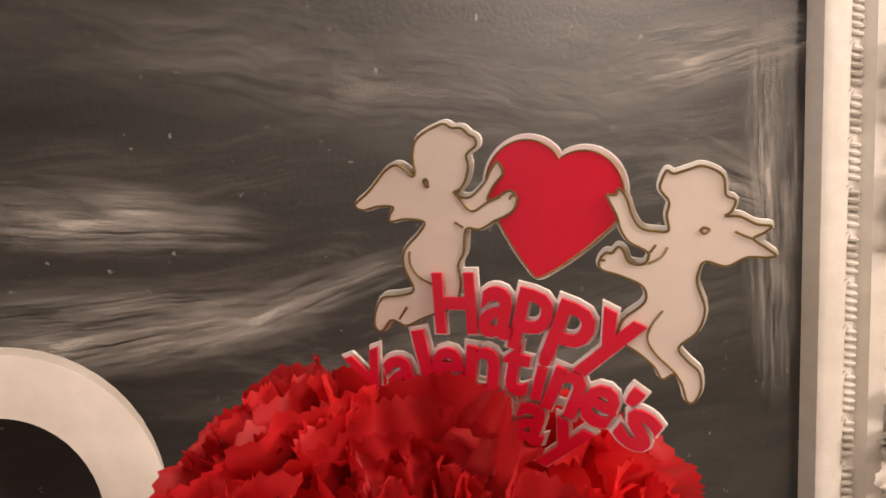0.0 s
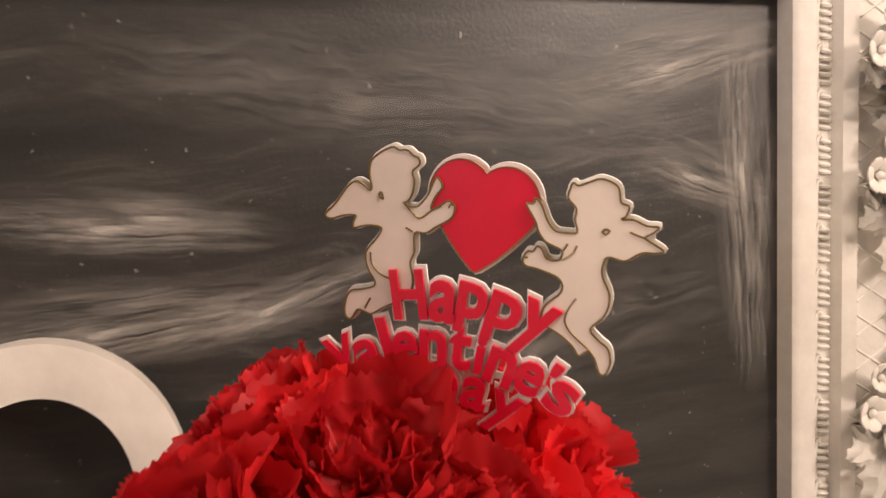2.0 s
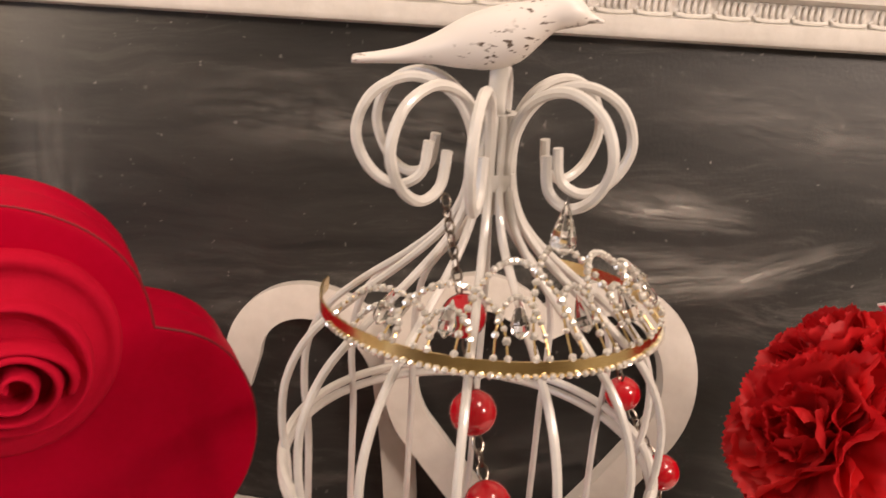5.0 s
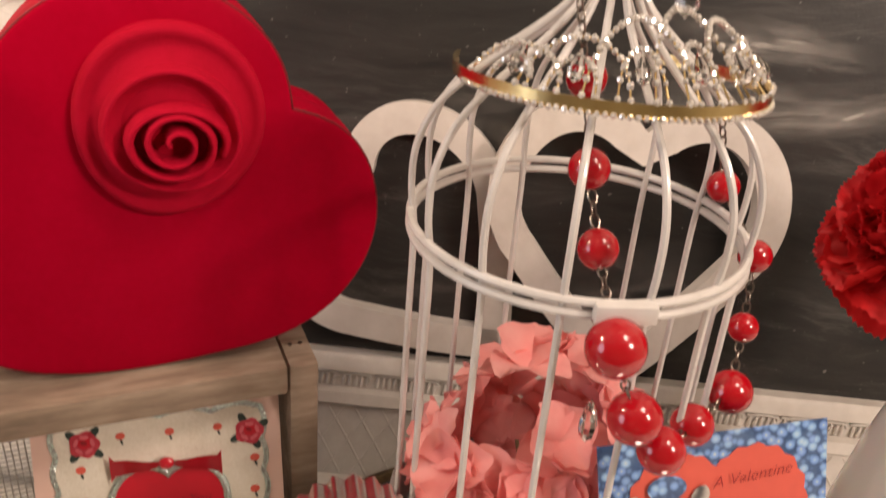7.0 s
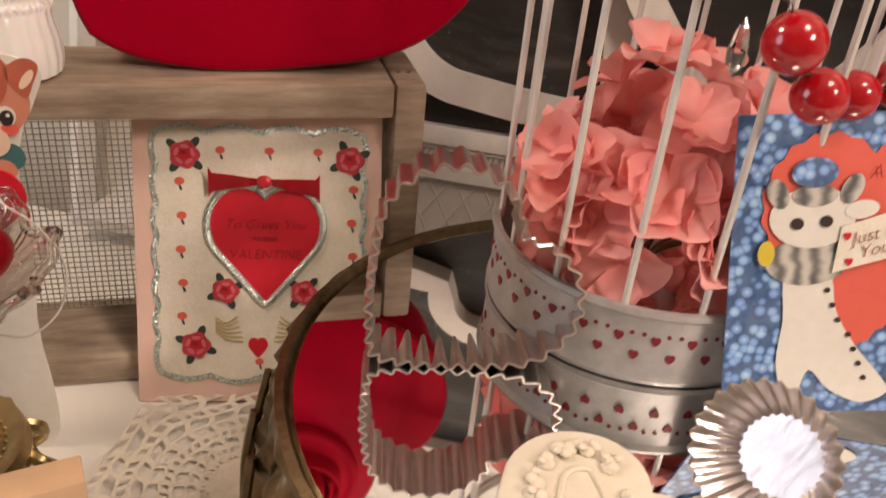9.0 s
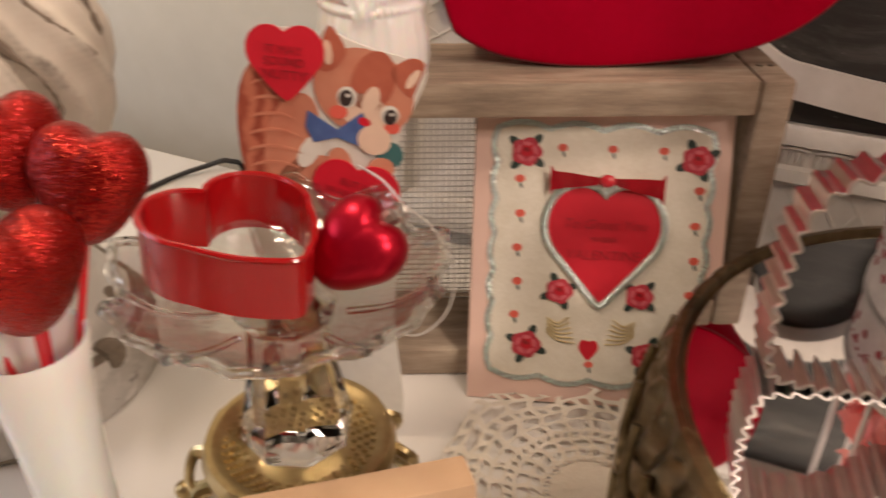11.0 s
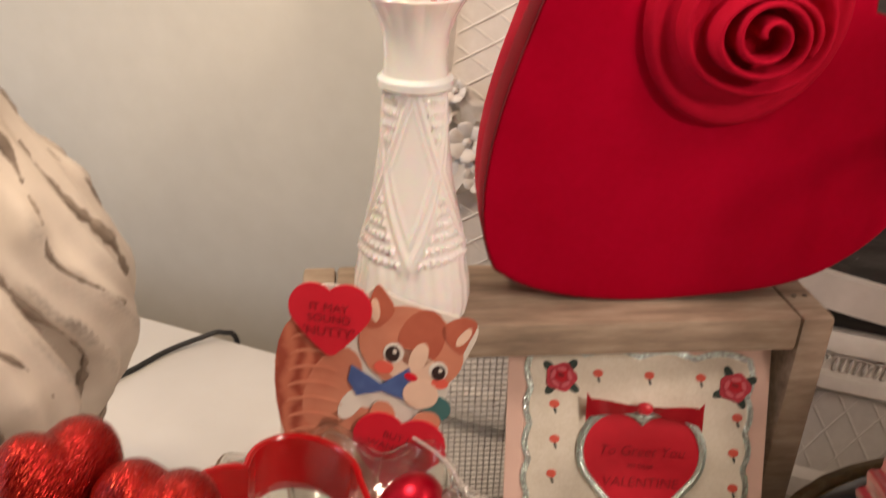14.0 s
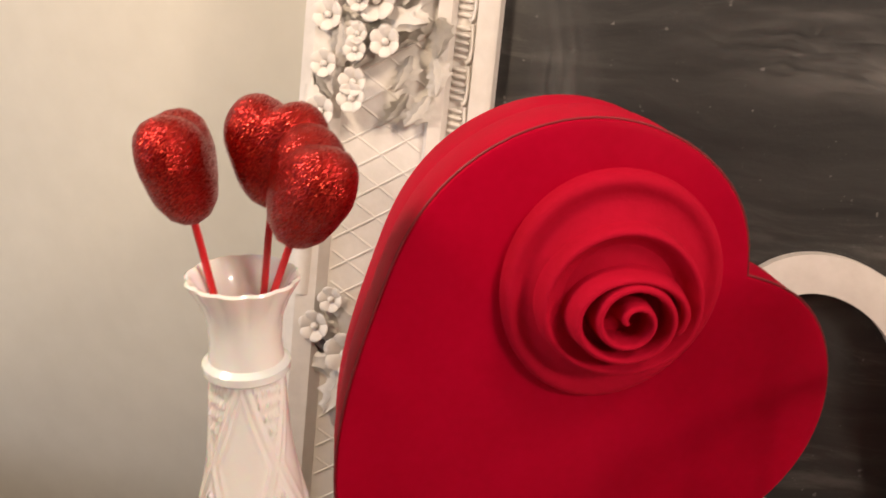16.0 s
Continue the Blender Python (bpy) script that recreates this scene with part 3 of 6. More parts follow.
sides = (("top", pose(IN_L, 0, IN_T), IN_R - IN_L), ("bottom", pose(IN_R, 0, IN_B, 0, 180, 0), IN_R - IN_L),
         ("left", pose(IN_L, 0, IN_B, 0, -90, 0), IN_T - IN_B), ("right", pose(IN_R, 0, IN_T, 0, 90, 0), IN_T - IN_B))
side_part = {}
for nm, m4, ln in sides:
    sp = part("frame_side", moulding(ln), M["white_plaster"], board)
    sp.matrix_local = m4
    side_part[nm] = sp
    rp = part("carved_strip", rope_beads(ln), M["white_plaster"], sp)
    lat = bmesh.new()
    step = 0.026
    for k in range(-1, int(ln / step)):
        for sg in (-1, 1):
            xa = k * step + (0 if sg > 0 else 1.6 * step)
            add_tube(lat, [(xa + sg * 1.6 * step * q, y, z) for q, y, z in ((0.0, -0.0040, 0.052), (0.52, -0.0079, 0.085), (1.0, -0.0152, 0.116))], 0.0012)
    part("carved_lattice", lat, M["white_plaster"], sp)


def carved_flower(r):
    bm = bmesh.new()
    for k in range(6):
        a = 60 * k
        bmesh.ops.create_uvsphere(bm, u_segments=10, v_segments=7, radius=1.0, matrix=pose(0, 0, 0, 0, a, 0) @ pose(0, -0.002, r * 0.55, 32, 0, 0) @ Matrix.Diagonal((r * 0.46, r * 0.13, r * 0.46, 1)))
    bmesh.ops.create_uvsphere(bm, u_segments=10, v_segments=7, radius=r * 0.22, matrix=pose(0, -r * 0.16, 0))
    return bm


def carved_leaf(ln, curl=1.0):
    """A ribbed acanthus leaf bending to one side."""
    bm = bmesh.new()
    rows = []
    for j in range(13):
        v = j / 12
        cx, cz = curl * ln * 0.34 * v * v, ln * (v - 0.12 * v * v)
        wv = ln * 0.30 * math.sin(math.pi * (0.10 + 0.86 * v)) * (1 + 0.28 * (1 if j % 3 == 1 else -0.4))
        row = []
        for i in range(7):
            u = i / 3 - 1
            y = -ln * (0.09 * (1 - u * u) + 0.16 * v) + 0.014 * ln * (1 if i % 2 else -1)
            row.append(bm.verts.new((cx + u * wv, y, cz)))
        rows.append(row)
    for ra, rb in zip(rows, rows[1:]):
        for i in range(6):
            bm.faces.new((ra[i], ra[i + 1], rb[i + 1], rb[i]))
    bmesh.ops.solidify(bm, geom=bm.faces[:], thickness=0.004)
    bmesh.ops.recalc_face_normals(bm, faces=bm.faces[:])
    return bm


rng = random.Random(4)
flower_me = part("carved_flower", carved_flower(0.017), M["white_plaster"], board)
leaf_me = part("carved_leaf", carved_leaf(0.055), M["white_plaster"], board)
leaf_mi = part("carved_leaf", carved_leaf(0.055, -1.0), M["white_plaster"], board)


def carve(src, x, z, turn, s=1.0, y=-0.016):
    ob = src.copy()
    scene.collection.objects.link(ob)
    ob.parent = board
    ob.matrix_local = pose(x, y, z, 0, turn, 0) @ Matrix.Diagonal((s, s, s, 1))
    return ob


def cluster(x, z, along):
    """Blossoms and curling leaves; along turns the spray."""
    for dx, dz, s in ((0, 0, 1.15), (0.030, 0.018, 0.8), (-0.028, 0.020, 0.85), (0.012, -0.032, 0.8), (-0.016, 0.044, 0.7)):
        c, sn = math.cos(radians(along)), math.sin(radians(along))
        carve(flower_me, x + dx * c + dz * sn, z - dx * sn + dz * c, rng.uniform(0, 60), s, -0.022 - rng.uniform(0, 0.006))
    for k, (a, s) in enumerate(((0, 1.1), (45, 0.9), (-45, 0.9), (180, 1.1), (135, 0.9), (-135, 0.9), (90, 0.8), (-90, 0.8))):
        carve(leaf_me if k % 2 else leaf_mi, x, z, along + a + rng.uniform(-8, 8), s, -0.014)


mid = FW * 0.62
for cx, cz, al in ((IN_L - mid, IN_T - 0.06, 0), (IN_L - mid, IN_B + 0.115, 0), (IN_R + 0.078, IN_T - 0.062, 0), (IN_R + 0.078, IN_T - 0.150, 0), (IN_R + 0.070, IN_B + 0.140, 0),
                   (IN_L - mid, IN_T + mid, 45), (IN_R + mid, IN_T + mid, 45), (0, IN_T + mid, 90), (0.02, IN_B - mid + 0.03, 90)):
    cluster(cx, cz, al)
for dz in (0.0, 0.03, 0.06):
    for dx in (0.030, 0.048):
        carve(leaf_me, IN_L - mid + dx, IN_T - 0.13 + dz, 170 + rng.uniform(-25, 25), 0.6, -0.012)
for k in range(18):
    zz = IN_T - 0.15 + 0.0125 * k
    carve(flower_me, IN_L - FW + 0.020 + 0.030 * abs(math.sin(2.1 * k)), zz, 20 * k, rng.uniform(0.55, 0.85), -0.030)
    if k % 2:
        carve(leaf_me if k % 4 == 1 else leaf_mi, IN_L - FW + 0.028, zz, rng.uniform(-60, 60), rng.uniform(0.5, 0.7), -0.026)
for ob in (flower_me, leaf_me, leaf_mi):
    ob.matrix_local = pose(IN_R + mid, -0.018, 0.36 + 0.02 * (ob is leaf_me), 0, 25 if ob is leaf_mi else 0, 0)
for sx in (IN_L - FW + 0.012, IN_R + FW - 0.012):
    part("frame_rail", tube([(sx, -0.020, IN_B + 0.16), (sx, -0.022, (IN_B + IN_T) / 2), (sx, -0.020, IN_T - 0.13)], 0.011, 12), M["white_plaster"], board)

smear_layer = itertools.count()


def smear(x, z, w, h, turn, kind="chalk"):
    """A film of rubbed chalk on the board."""
    bm = bmesh.new()
    bm.faces.new([bm.verts.new((p.x, 0, p.z)) for p in disc(w / 2, h / 2, 28)])
    ob = part("chalk_smear", bm, M[kind], board, "pale chalk dust smear", False)
    ob.matrix_local = pose(x, 0.0194 - 0.0004 * next(smear_layer), z, 0, turn, 0)


for spot in ((0.062, 0.487, 0.20, 0.044, 6), (0.084, 0.491, 0.060, 0.024, 10), (0.055, 0.428, 0.28, 0.056, -3), (0.150, 0.436, 0.22, 0.030, -16),
             (0.488, 0.49, 0.32, 0.060, 88), (0.432, 0.583, 0.22, 0.062, -12), (0.452, 0.500, 0.12, 0.050, 22)):
    smear(*spot)
for spot in ((0.22, 0.560, 0.42, 0.090, 8), (-0.20, 0.55, 0.40, 0.080, 5), (-0.05, 0.255, 0.34, 0.080, -8), (0.33, 0.400, 0.36, 0.090, -10), (-0.445, 0.45, 0.34, 0.070, 86), (-0.14, 0.40, 0.36, 0.080, -10)):
    smear(*spot, "haze")

# ---------------------------------------------------------------- wooden heart outlines on the ledge of the frame
def wooden_heart(m, w, h, band, turn, label):
    ob = thing("wooden_heart", m, label, "heart decoration", "wooden hearts on the ledge")
    line = heart(w, h, 96, turn, 0.03, 0.02)
    inner = offset_line(line, -band)
    bm = ring_plate(line, inner, 0.019, 0.0)
    es = [e for e in bm.edges if e.is_valid and len(e.link_faces) == 2 and e.calc_face_angle(0) > 1.0]
    bmesh.ops.bevel(bm, geom=es, offset=0.003, segments=3, profile=0.5, affect="EDGES")
    part("heart_band", bm, M["white_wood"], ob)
    return ob


wooden_heart(BOARD @ pose(-0.042, -0.024, 0.2980, 0, 0, 0), 0.261, 0.263, 0.029, 0, "chunky white painted wooden heart outline standing upright on the ledge")
wooden_heart(BOARD @ pose(-0.231, -0.001, 0.2685, 0, 0, 0), 0.238, 0.254, 0.029, 46, "chunky white painted wooden heart outline tipped on its side")

# ---------------------------------------------------------------- weathered crate with a wire screen
CRATE = pose(-0.352, 0.229, 0, 0, 0, 27.5)
CL, CD, CH, CT = 0.355, 0.085, 0.247, 0.025
crate = thing("wooden_crate", CRATE, "weathered grey wooden box on its side with a wire screen back", "crate")
part("top_board", box(CL - 0.048, CD, CT, pose(-CL / 2, CD / 2, CH - CT / 2), 0.003), M["wood"], crate)
part("bottom_board", box(CL - 0.048, CD, CT, pose(-CL / 2, CD / 2, CT / 2 + 0.0005), 0.003), M["wood"], crate)
for sx in (-0.0115, -CL + 0.0115):
    part("end_board", box(0.023, CD, CH, pose(sx, CD / 2, CH / 2), 0.004), M["wood"], crate)
wires = bmesh.new()
nx, nz, pitch = 62, 38, 0.0049
for k in range(nx):
    bmesh.ops.create_cone(wires, cap_ends=True, segments=5, radius1=0.00055, radius2=0.00055, depth=CH - 2 * CT + 0.01, matrix=pose(-CL + 0.0245 + k * pitch, CD - 0.012, CH / 2))
for k in range(nz + 2):
    bmesh.ops.create_cone(wires, cap_ends=True, segments=5, radius1=0.00055, radius2=0.00055, depth=CL - 0.046, matrix=pose(-CL / 2, CD - 0.0128, CT + 0.001 + k * pitch, 0, 90, 0))
tagged(part("wire_screen", wires, M["steel"], crate, "fine square steel wire mesh"), kind="stuff")
for sx in (-CL + 0.006, -CL + 0.017, -0.008, -0.016):
    part("nail", tube([(sx, 0.03, CH - 0.002), (sx, 0.03, CH + 0.001)], 0.0018, 8), M["dark_steel"], crate)

# ---------------------------------------------------------------- satin heart box with a felt rose
HB = pose(-0.4635, 0.1970, 0.2475, 0, 0, 25.0)
HBW, HBH, HBT = 0.291, 0.289, -50.5


def soft_heart(w, h):
    """The box's outline: a heart whose lobes run into its sides without a kink."""
    line = heart(w, h, 120, HBT, 0.09, 0.06)
    n = len(line)
    axis = (line[0] - line[n // 2]).normalized() + Vector((0.25, 0, -0.25))
    for k in range(-13, 14):
        line[k] = line[k] + axis * 0.013 * math.cos(math.pi * k / 28) ** 2
    for _ in range(14):
        line = [p if k in (0, n // 2) else p * 0.5 + (line[k - 1] + line[(k + 1) % n]) * 0.25 for k, p in enumerate(line)]
    return line


HLINE = soft_heart(HBW, HBH)
HBX, HBZ = -0.124 - min(p.x for p in HLINE), 0.001 - min(p.z for p in HLINE)
heart_box = thing("heart_box", HB, "large red satin heart chocolate box tilted on the crate", "gift box")


def box_shell(grow, y0, depth, bulge, name):
    line = [p + Vector((HBX, 0, HBZ)) for p in soft_heart(HBW + grow, HBH + grow)]
    line = [Vector((p.x, 0, max(p.z, 0.0005))) for p in line]
    bm = plate(line, depth, y0, 0.005)
    return part(name, bm, M["red_satin"], heart_box)


box_shell(0.000, 0.000, 0.040, 0.0, "lid")
box_shell(-0.003, 0.0402, 0.034, 0.0, "box_base")
seam = [p + Vector((HBX, 0.0035, HBZ)) for p in soft_heart(HBW - 0.001, HBH - 0.001)]
part("seam_cord", tube([Vector((p.x, p.y, max(p.z, 0.0015))) for p in seam], 0.0009, 6, True), M["piping"], heart_box)
# the felt rose: nested turns of a rolled strip
RX, RZ = 0.0215, 0.1870


def felt_petal(r, h, r_in, h_in, a0, squash, dx, dz, seed):
    """One wide turn of felt: a soft rim that falls away inwards to the next turn."""
    bm = bmesh.new()
    n, rows = 110, []
    for i in range(n + 1):
        t = i / n
        a = radians(a0 + 360 * t)
        k = r * (1.0 + 0.022 * math.sin(2 * a + seed) + 0.014 * math.sin(3 * a + 2 * seed))
        hh = h * (0.96 + 0.08 * math.sin(a + seed))
        prof = [(k * 1.050, -0.0005), (k * 1.048, 0.25 * hh), (k * 1.040, 0.55 * hh), (k * 1.022, 0.80 * hh), (k * 0.995, 0.95 * hh), (k * 0.965, hh), (k * 0.935, 0.98 * hh), (k * 0.905, 0.92 * hh), (k * 0.87, 0.84 * hh)]
        q0, y0 = prof[-1]
        prof += [(q0 + (r_in - q0) * f, y0 + (h_in - y0) * f - 0.0015 * math.sin(math.pi * f)) for f in (0.25, 0.5, 0.75, 1.0)]
        rows.append([bm.verts.new((RX + dx + q * math.cos(a), -y, RZ + dz + q * math.sin(a) * squash)) for q, y in prof])
    for ra, rb in zip(rows, rows[1:]):
        for j in range(len(ra) - 1):
            bm.faces.new((ra[j], ra[j + 1], rb[j + 1], rb[j]))
    return bm


def felt_coil(r, turns, low, high, thick, a0):
    """The rolled heart of the rose: a thick strip on edge wound inwards, oval outside and round inside."""
    bm = bmesh.new()
    n, rows = 150, []
    for i in range(n + 1):
        t = i / n
        a = radians(a0 + 360 * turns * t)
        k = r * (1 - 0.88 * t ** 1.25)
        squash = 0.74 + 0.24 * min(1.0, t * 1.6)
        top = low + (high - low) * min(1.0, 0.72 + 0.28 * t) * min(1.0, 0.62 + 5 * t)
        th = thick * (1 - 0.35 * t)
        row = []
        for off, y in ((1.9, 0.004), (1.2, 0.55 * top), (0.75, 0.86 * top), (0.62, 0.95 * top), (0.3, 0.99 * top), (0.0, top), (-0.3, 0.985 * top), (-0.5, 0.93 * top), (-0.55, 0.8 * top), (-0.5, 0.004)):
            q = max(0.0006, k + off * th)
            row.append(bm.verts.new((RX + q * math.cos(a), -y, RZ + q * math.sin(a) * squash - 0.003 * (1 - t))))
        rows.append(row)
    for ra, rb in zip(rows, rows[1:]):
        for j in range(len(ra) - 1):
            bm.faces.new((ra[j], ra[j + 1], rb[j + 1], rb[j]))
    bm.faces.new(rows[0])
    bm.faces.new(rows[-1])
    return bm


rose = part("rose", lathe([(0.050, 0.0), (0.048, 0.004), (0.040, 0.012), (0.030, 0.020), (0.016, 0.022), (0.0, 0.022)], 48), M["red_felt"], heart_box, "rolled red felt rose")
rose.data.transform(pose(RX, -0.0002, RZ + 0.004, 90, 0, 0))
part("rose_petal", felt_petal(0.0560, 0.0110, 0.034, 0.020, 205, 1.10, -0.001, 0.004, 0.5), M["red_felt"], heart_box)
part("rose_petal", felt_petal(0.0405, 0.029, 0.026, 0.020, 150, 1.0, -0.001, 0.003, 1.7), M["red_felt"], heart_box)
part("rose_coil", felt_coil(0.0305, 2.6, 0.020, 0.042, 0.0042, -25), M["red_felt"], heart_box)

# ---------------------------------------------------------------- milk glass vase with glitter hearts on the crate
def glitter_heart(pos, foot, size, spin, group, label):
    """A glitter heart on a red stick; pos is its middle, foot the lower end of the stick."""
    ob = thing("glitter_heart_pick", pose(*foot), label, "heart pick", group)
    d = Vector(pos) - Vector(foot)
    q = d.to_track_quat("Z", "Y").to_matrix().to_4x4() @ pose(0, 0, 0, 0, 0, spin)
    hb = part("glitter_heart", puffy_heart(size, size * 1.02, size * 0.62), M["glitter"], ob)
    hb.matrix_local = Matrix.Translation(d) @ q
    part("stick", tube([(0, 0, 0), d - d.normalized() * size * 0.30], 0.0019, 8), M["stick"], ob, "thin red stick")
    return ob


def milk_vase(m):
    ob = thing("milk_glass_vase", m, "white milk glass bud vase with pressed diamond pattern", "vase")
    prof = [(0.030, 0.0), (0.036, 0.002), (0.0375, 0.012), (0.0365, 0.026), (0.0345, 0.034), (0.0335, 0.042)]
    rel = []
    for k in range(81):
        t = k / 80
        rel.append((0.0330 - 0.0148 * t - 0.002 * math.sin(math.pi * t), 0.043 + 0.103 * t))
    top = [(0.0195, 0.1465), (0.0222, 0.1485), (0.0222, 0.1525), (0.0190, 0.155), (0.0180, 0.165), (0.0190, 0.178), (0.0215, 0.188), (0.0255, 0.1955), (0.0270, 0.1985),
           (0.0260, 0.1998), (0.0238, 0.1980), (0.0195, 0.188), (0.0160, 0.170), (0.0155, 0.06), (0.0, 0.058)]
    full = prof + rel + top
    nb, nr = len(prof), len(rel)

    def relief(a, k):
        if nb <= k < nb + nr:
            t = (k - nb) / (nr - 1)
            u = (a / (2 * math.pi) * 4) % 1.0 - 0.5
            line = abs(abs(u) - abs(t - 0.56) * 0.92)
            ridge = math.exp(-(line / 0.045) ** 2) + 0.6 * math.exp(-((line - 0.13) / 0.03) ** 2)
            inside = abs(u) < abs(t - 0.56) * 0.92 - 0.10
            beads = (math.sin(a * 24) * math.sin(t * 44)) ** 2 if inside else 0.0
            return 1.0 + 0.055 * ridge + 0.075 * beads
        if k < nb:
            return 1 + 0.010 * math.cos(24 * a)
        if nb + nr + 6 <= k <= nb + nr + 10:
            return 1 + 0.055 * abs(math.cos(6 * a))
        return 1.0

    cut = nb + nr + 3
    body = part("vase_body", lathe(full[:cut] + [(0.0150, 0.1545), (0.0, 0.1545)], 160, relief), M["milk"], ob)
    part("flared_neck", lathe(full[cut - 1:], 120, lambda a, k: relief(a, k + cut - 1)), M["milk"], ob)
    return ob


milk_vase(pose(-0.614, 0.122, 0.2475, 0, 0, 20) @ Matrix.Diagonal((1.0, 1.0, 1.0, 1)))
VA = (-0.614, 0.122)
g1 = "glitter heart picks in the milk glass vase"
lab = "red glitter foam heart on a thin red stick"
glitter_heart((-0.643, 0.118, 0.498), (VA[0] + 0.006, VA[1], 0.335), 0.056, 192, g1, lab)
glitter_heart((-0.604, 0.140, 0.505), (VA[0] - 0.003, VA[1] + 0.003, 0.335), 0.056, 40, g1, lab)
glitter_heart((-0.578, 0.122, 0.494), (VA[0] - 0.012, VA[1] - 0.001, 0.360), 0.058, 45, g1, lab)

# ---------------------------------------------------------------- smooth white vase with glitter hearts
VB = (-0.632, -0.160)
smooth_vase = thing("white_vase", pose(VB[0] - 0.003, VB[1], 0) @ Matrix.Diagonal((1, 1, 0.975, 1)), "slim smooth white glass bud vase", "vase")
part("vase_foot", lathe([(0.026, 0), (0.030, 0.002), (0.031, 0.010), (0.026, 0.0218), (0.0, 0.0218)], 56), M["milk"], smooth_vase)
part("vase_body", lathe([(0.0, 0.022), (0.026, 0.022), (0.0205, 0.045), (0.0185, 0.08), (0.0190, 0.12), (0.0205, 0.16), (0.0235, 0.195), (0.0260, 0.212),
                         (0.0256, 0.2145), (0.0238, 0.213), (0.0212, 0.195), (0.0185, 0.15), (0.016, 0.08), (0.0, 0.05)], 56), M["milk"], smooth_vase)
g2 = "glitter heart picks in the slim white vase"
for p, s, sp in (((-0.662, -0.125, 0.280), 0.055, 30), ((-0.620, -0.121, 0.271), 0.055, 35), ((-0.680, -0.160, 0.246), 0.056, 5), ((-0.609, -0.171, 0.256), 0.056, 14)):
    glitter_heart(p, (VB[0] + (VB[0] - p[0]) * 0.2, VB[1] + (VB[1] - p[1]) * 0.2, 0.10), s, sp, g2, lab)

# ---------------------------------------------------------------- carved lamp base with its cord
LAMP = (-0.873, -0.023)
lamp = thing("carved_lamp_base", pose(LAMP[0], LAMP[1], 0) @ Matrix.Diagonal((1.02, 1.02, 1.09, 1)), "bulky carved wooden lamp base with rubbed white paint", "table lamp")
part("foot", lathe([(0.106, 0.0), (0.109, 0.003), (0.110, 0.036), (0.107, 0.044), (0.099, 0.047), (0.093, 0.050), (0.091, 0.060), (0.087, 0.066), (0.078, 0.072), (0.070, 0.086), (0.064, 0.104), (0.061, 0.122), (0.064, 0.136), (0.076, 0.145), (0.085, 0.149), (0.088, 0.153), (0.082, 0.1565), (0.0, 0.158)], 96,
                   lambda a, k: 1 + 0.010 * noise.noise((3 * math.cos(a), 3 * math.sin(a), k * 0.7))), M["distressed"], lamp)


def worn_line(fn, n, r, seed):
    """An uneven strip of bare wood along a line, thick and thin by turns, broken in places."""
    pts = [Vector(fn(k / (n - 1))) for k in range(n)]
    return tube(pts, r, 7, False, lambda t: max(0.02, 0.55 + 1.3 * noise.noise((t * 9 + seed, seed * 3.1, 0.2)) + 0.5 * noise.noise((t * 40, seed, 4.0))))


for zz, rr, th, sd in ((0.043, 0.1010, 0.0105, 1.0), (0.0625, 0.0835, 0.0088, 2.0), (0.003, 0.1085, 0.0016, 3.0), (0.153, 0.0875, 0.0030, 4.0)):
    part("worn_edge", worn_line(lambda t, zz=zz, rr=rr: (rr * math.cos(6.2832 * t), rr * math.sin(6.2832 * t), zz), 220, th, sd), M["bare_wood"], lamp, "bare grey wood where paint is rubbed off")


def acanthus(a, z):
    """The relief of upright leaves wrapped round the bulb of the lamp, their tips curling outwards."""
    u = (a / (2 * math.pi) * 5 + 0.16 * math.sin(z * 26)) % 1.0
    w = abs(u - 0.5) * 2
    rise = min(1.0, max(0.0, (z - 0.20) / 0.08))
    leaf = 0.15 * (1 - w * w) - 0.10 * math.exp(-((1 - w) / 0.12) ** 2) - 0.07 * math.exp(-(w / 0.09) ** 2)
    flow = 0.046 * math.sin(15 * w - 46 * z) * (0.35 + 0.65 * w)
    curl = 0.085 * max(0.0, math.sin(62 * z + 2.2 * w)) ** 3 * math.exp(-((w - 0.62) / 0.22) ** 2) * rise
    rough = 0.030 * noise.noise((2.6 * math.cos(a), 2.6 * math.sin(a), z * 24))
    return 1 + leaf + flow + curl + rough


lp = [(0.0, 0.155)] + [(r * 1.15, z) for r, z in ((0.058, 0.157), (0.070, 0.164), (0.080, 0.180), (0.087, 0.200), (0.091, 0.225), (0.090, 0.250), (0.085, 0.275), (0.075, 0.300), (0.064, 0.322), (0.052, 0.345), (0.043, 0.368), (0.039, 0.392), (0.040, 0.410), (0.046, 0.426), (0.046, 0.440), (0.036, 0.452), (0.026, 0.470), (0.022, 0.50), (0.0, 0.505))]
dense = []
for (r0, z0), (r1, z1) in zip(lp, lp[1:]):
    dense += [(r0 + (r1 - r0) * k / 6, z0 + (z1 - z0) * k / 6) for k in range(6)]
dense.append(lp[-1])
part("carved_body", lathe(dense, 220, lambda a, k: acanthus(a, dense[k][1]) if 0.14 < dense[k][1] < 0.44 else 1.0), M["carved_paint"], lamp, "tan washed carved leaves")


def bulb_r(z):
    for (r0, z0), (r1, z1) in zip(lp, lp[1:]):
        if z0 <= z <= z1:
            return r0 + (r1 - r0) * (z - z0) / max(1e-6, z1 - z0)
    return 0.03


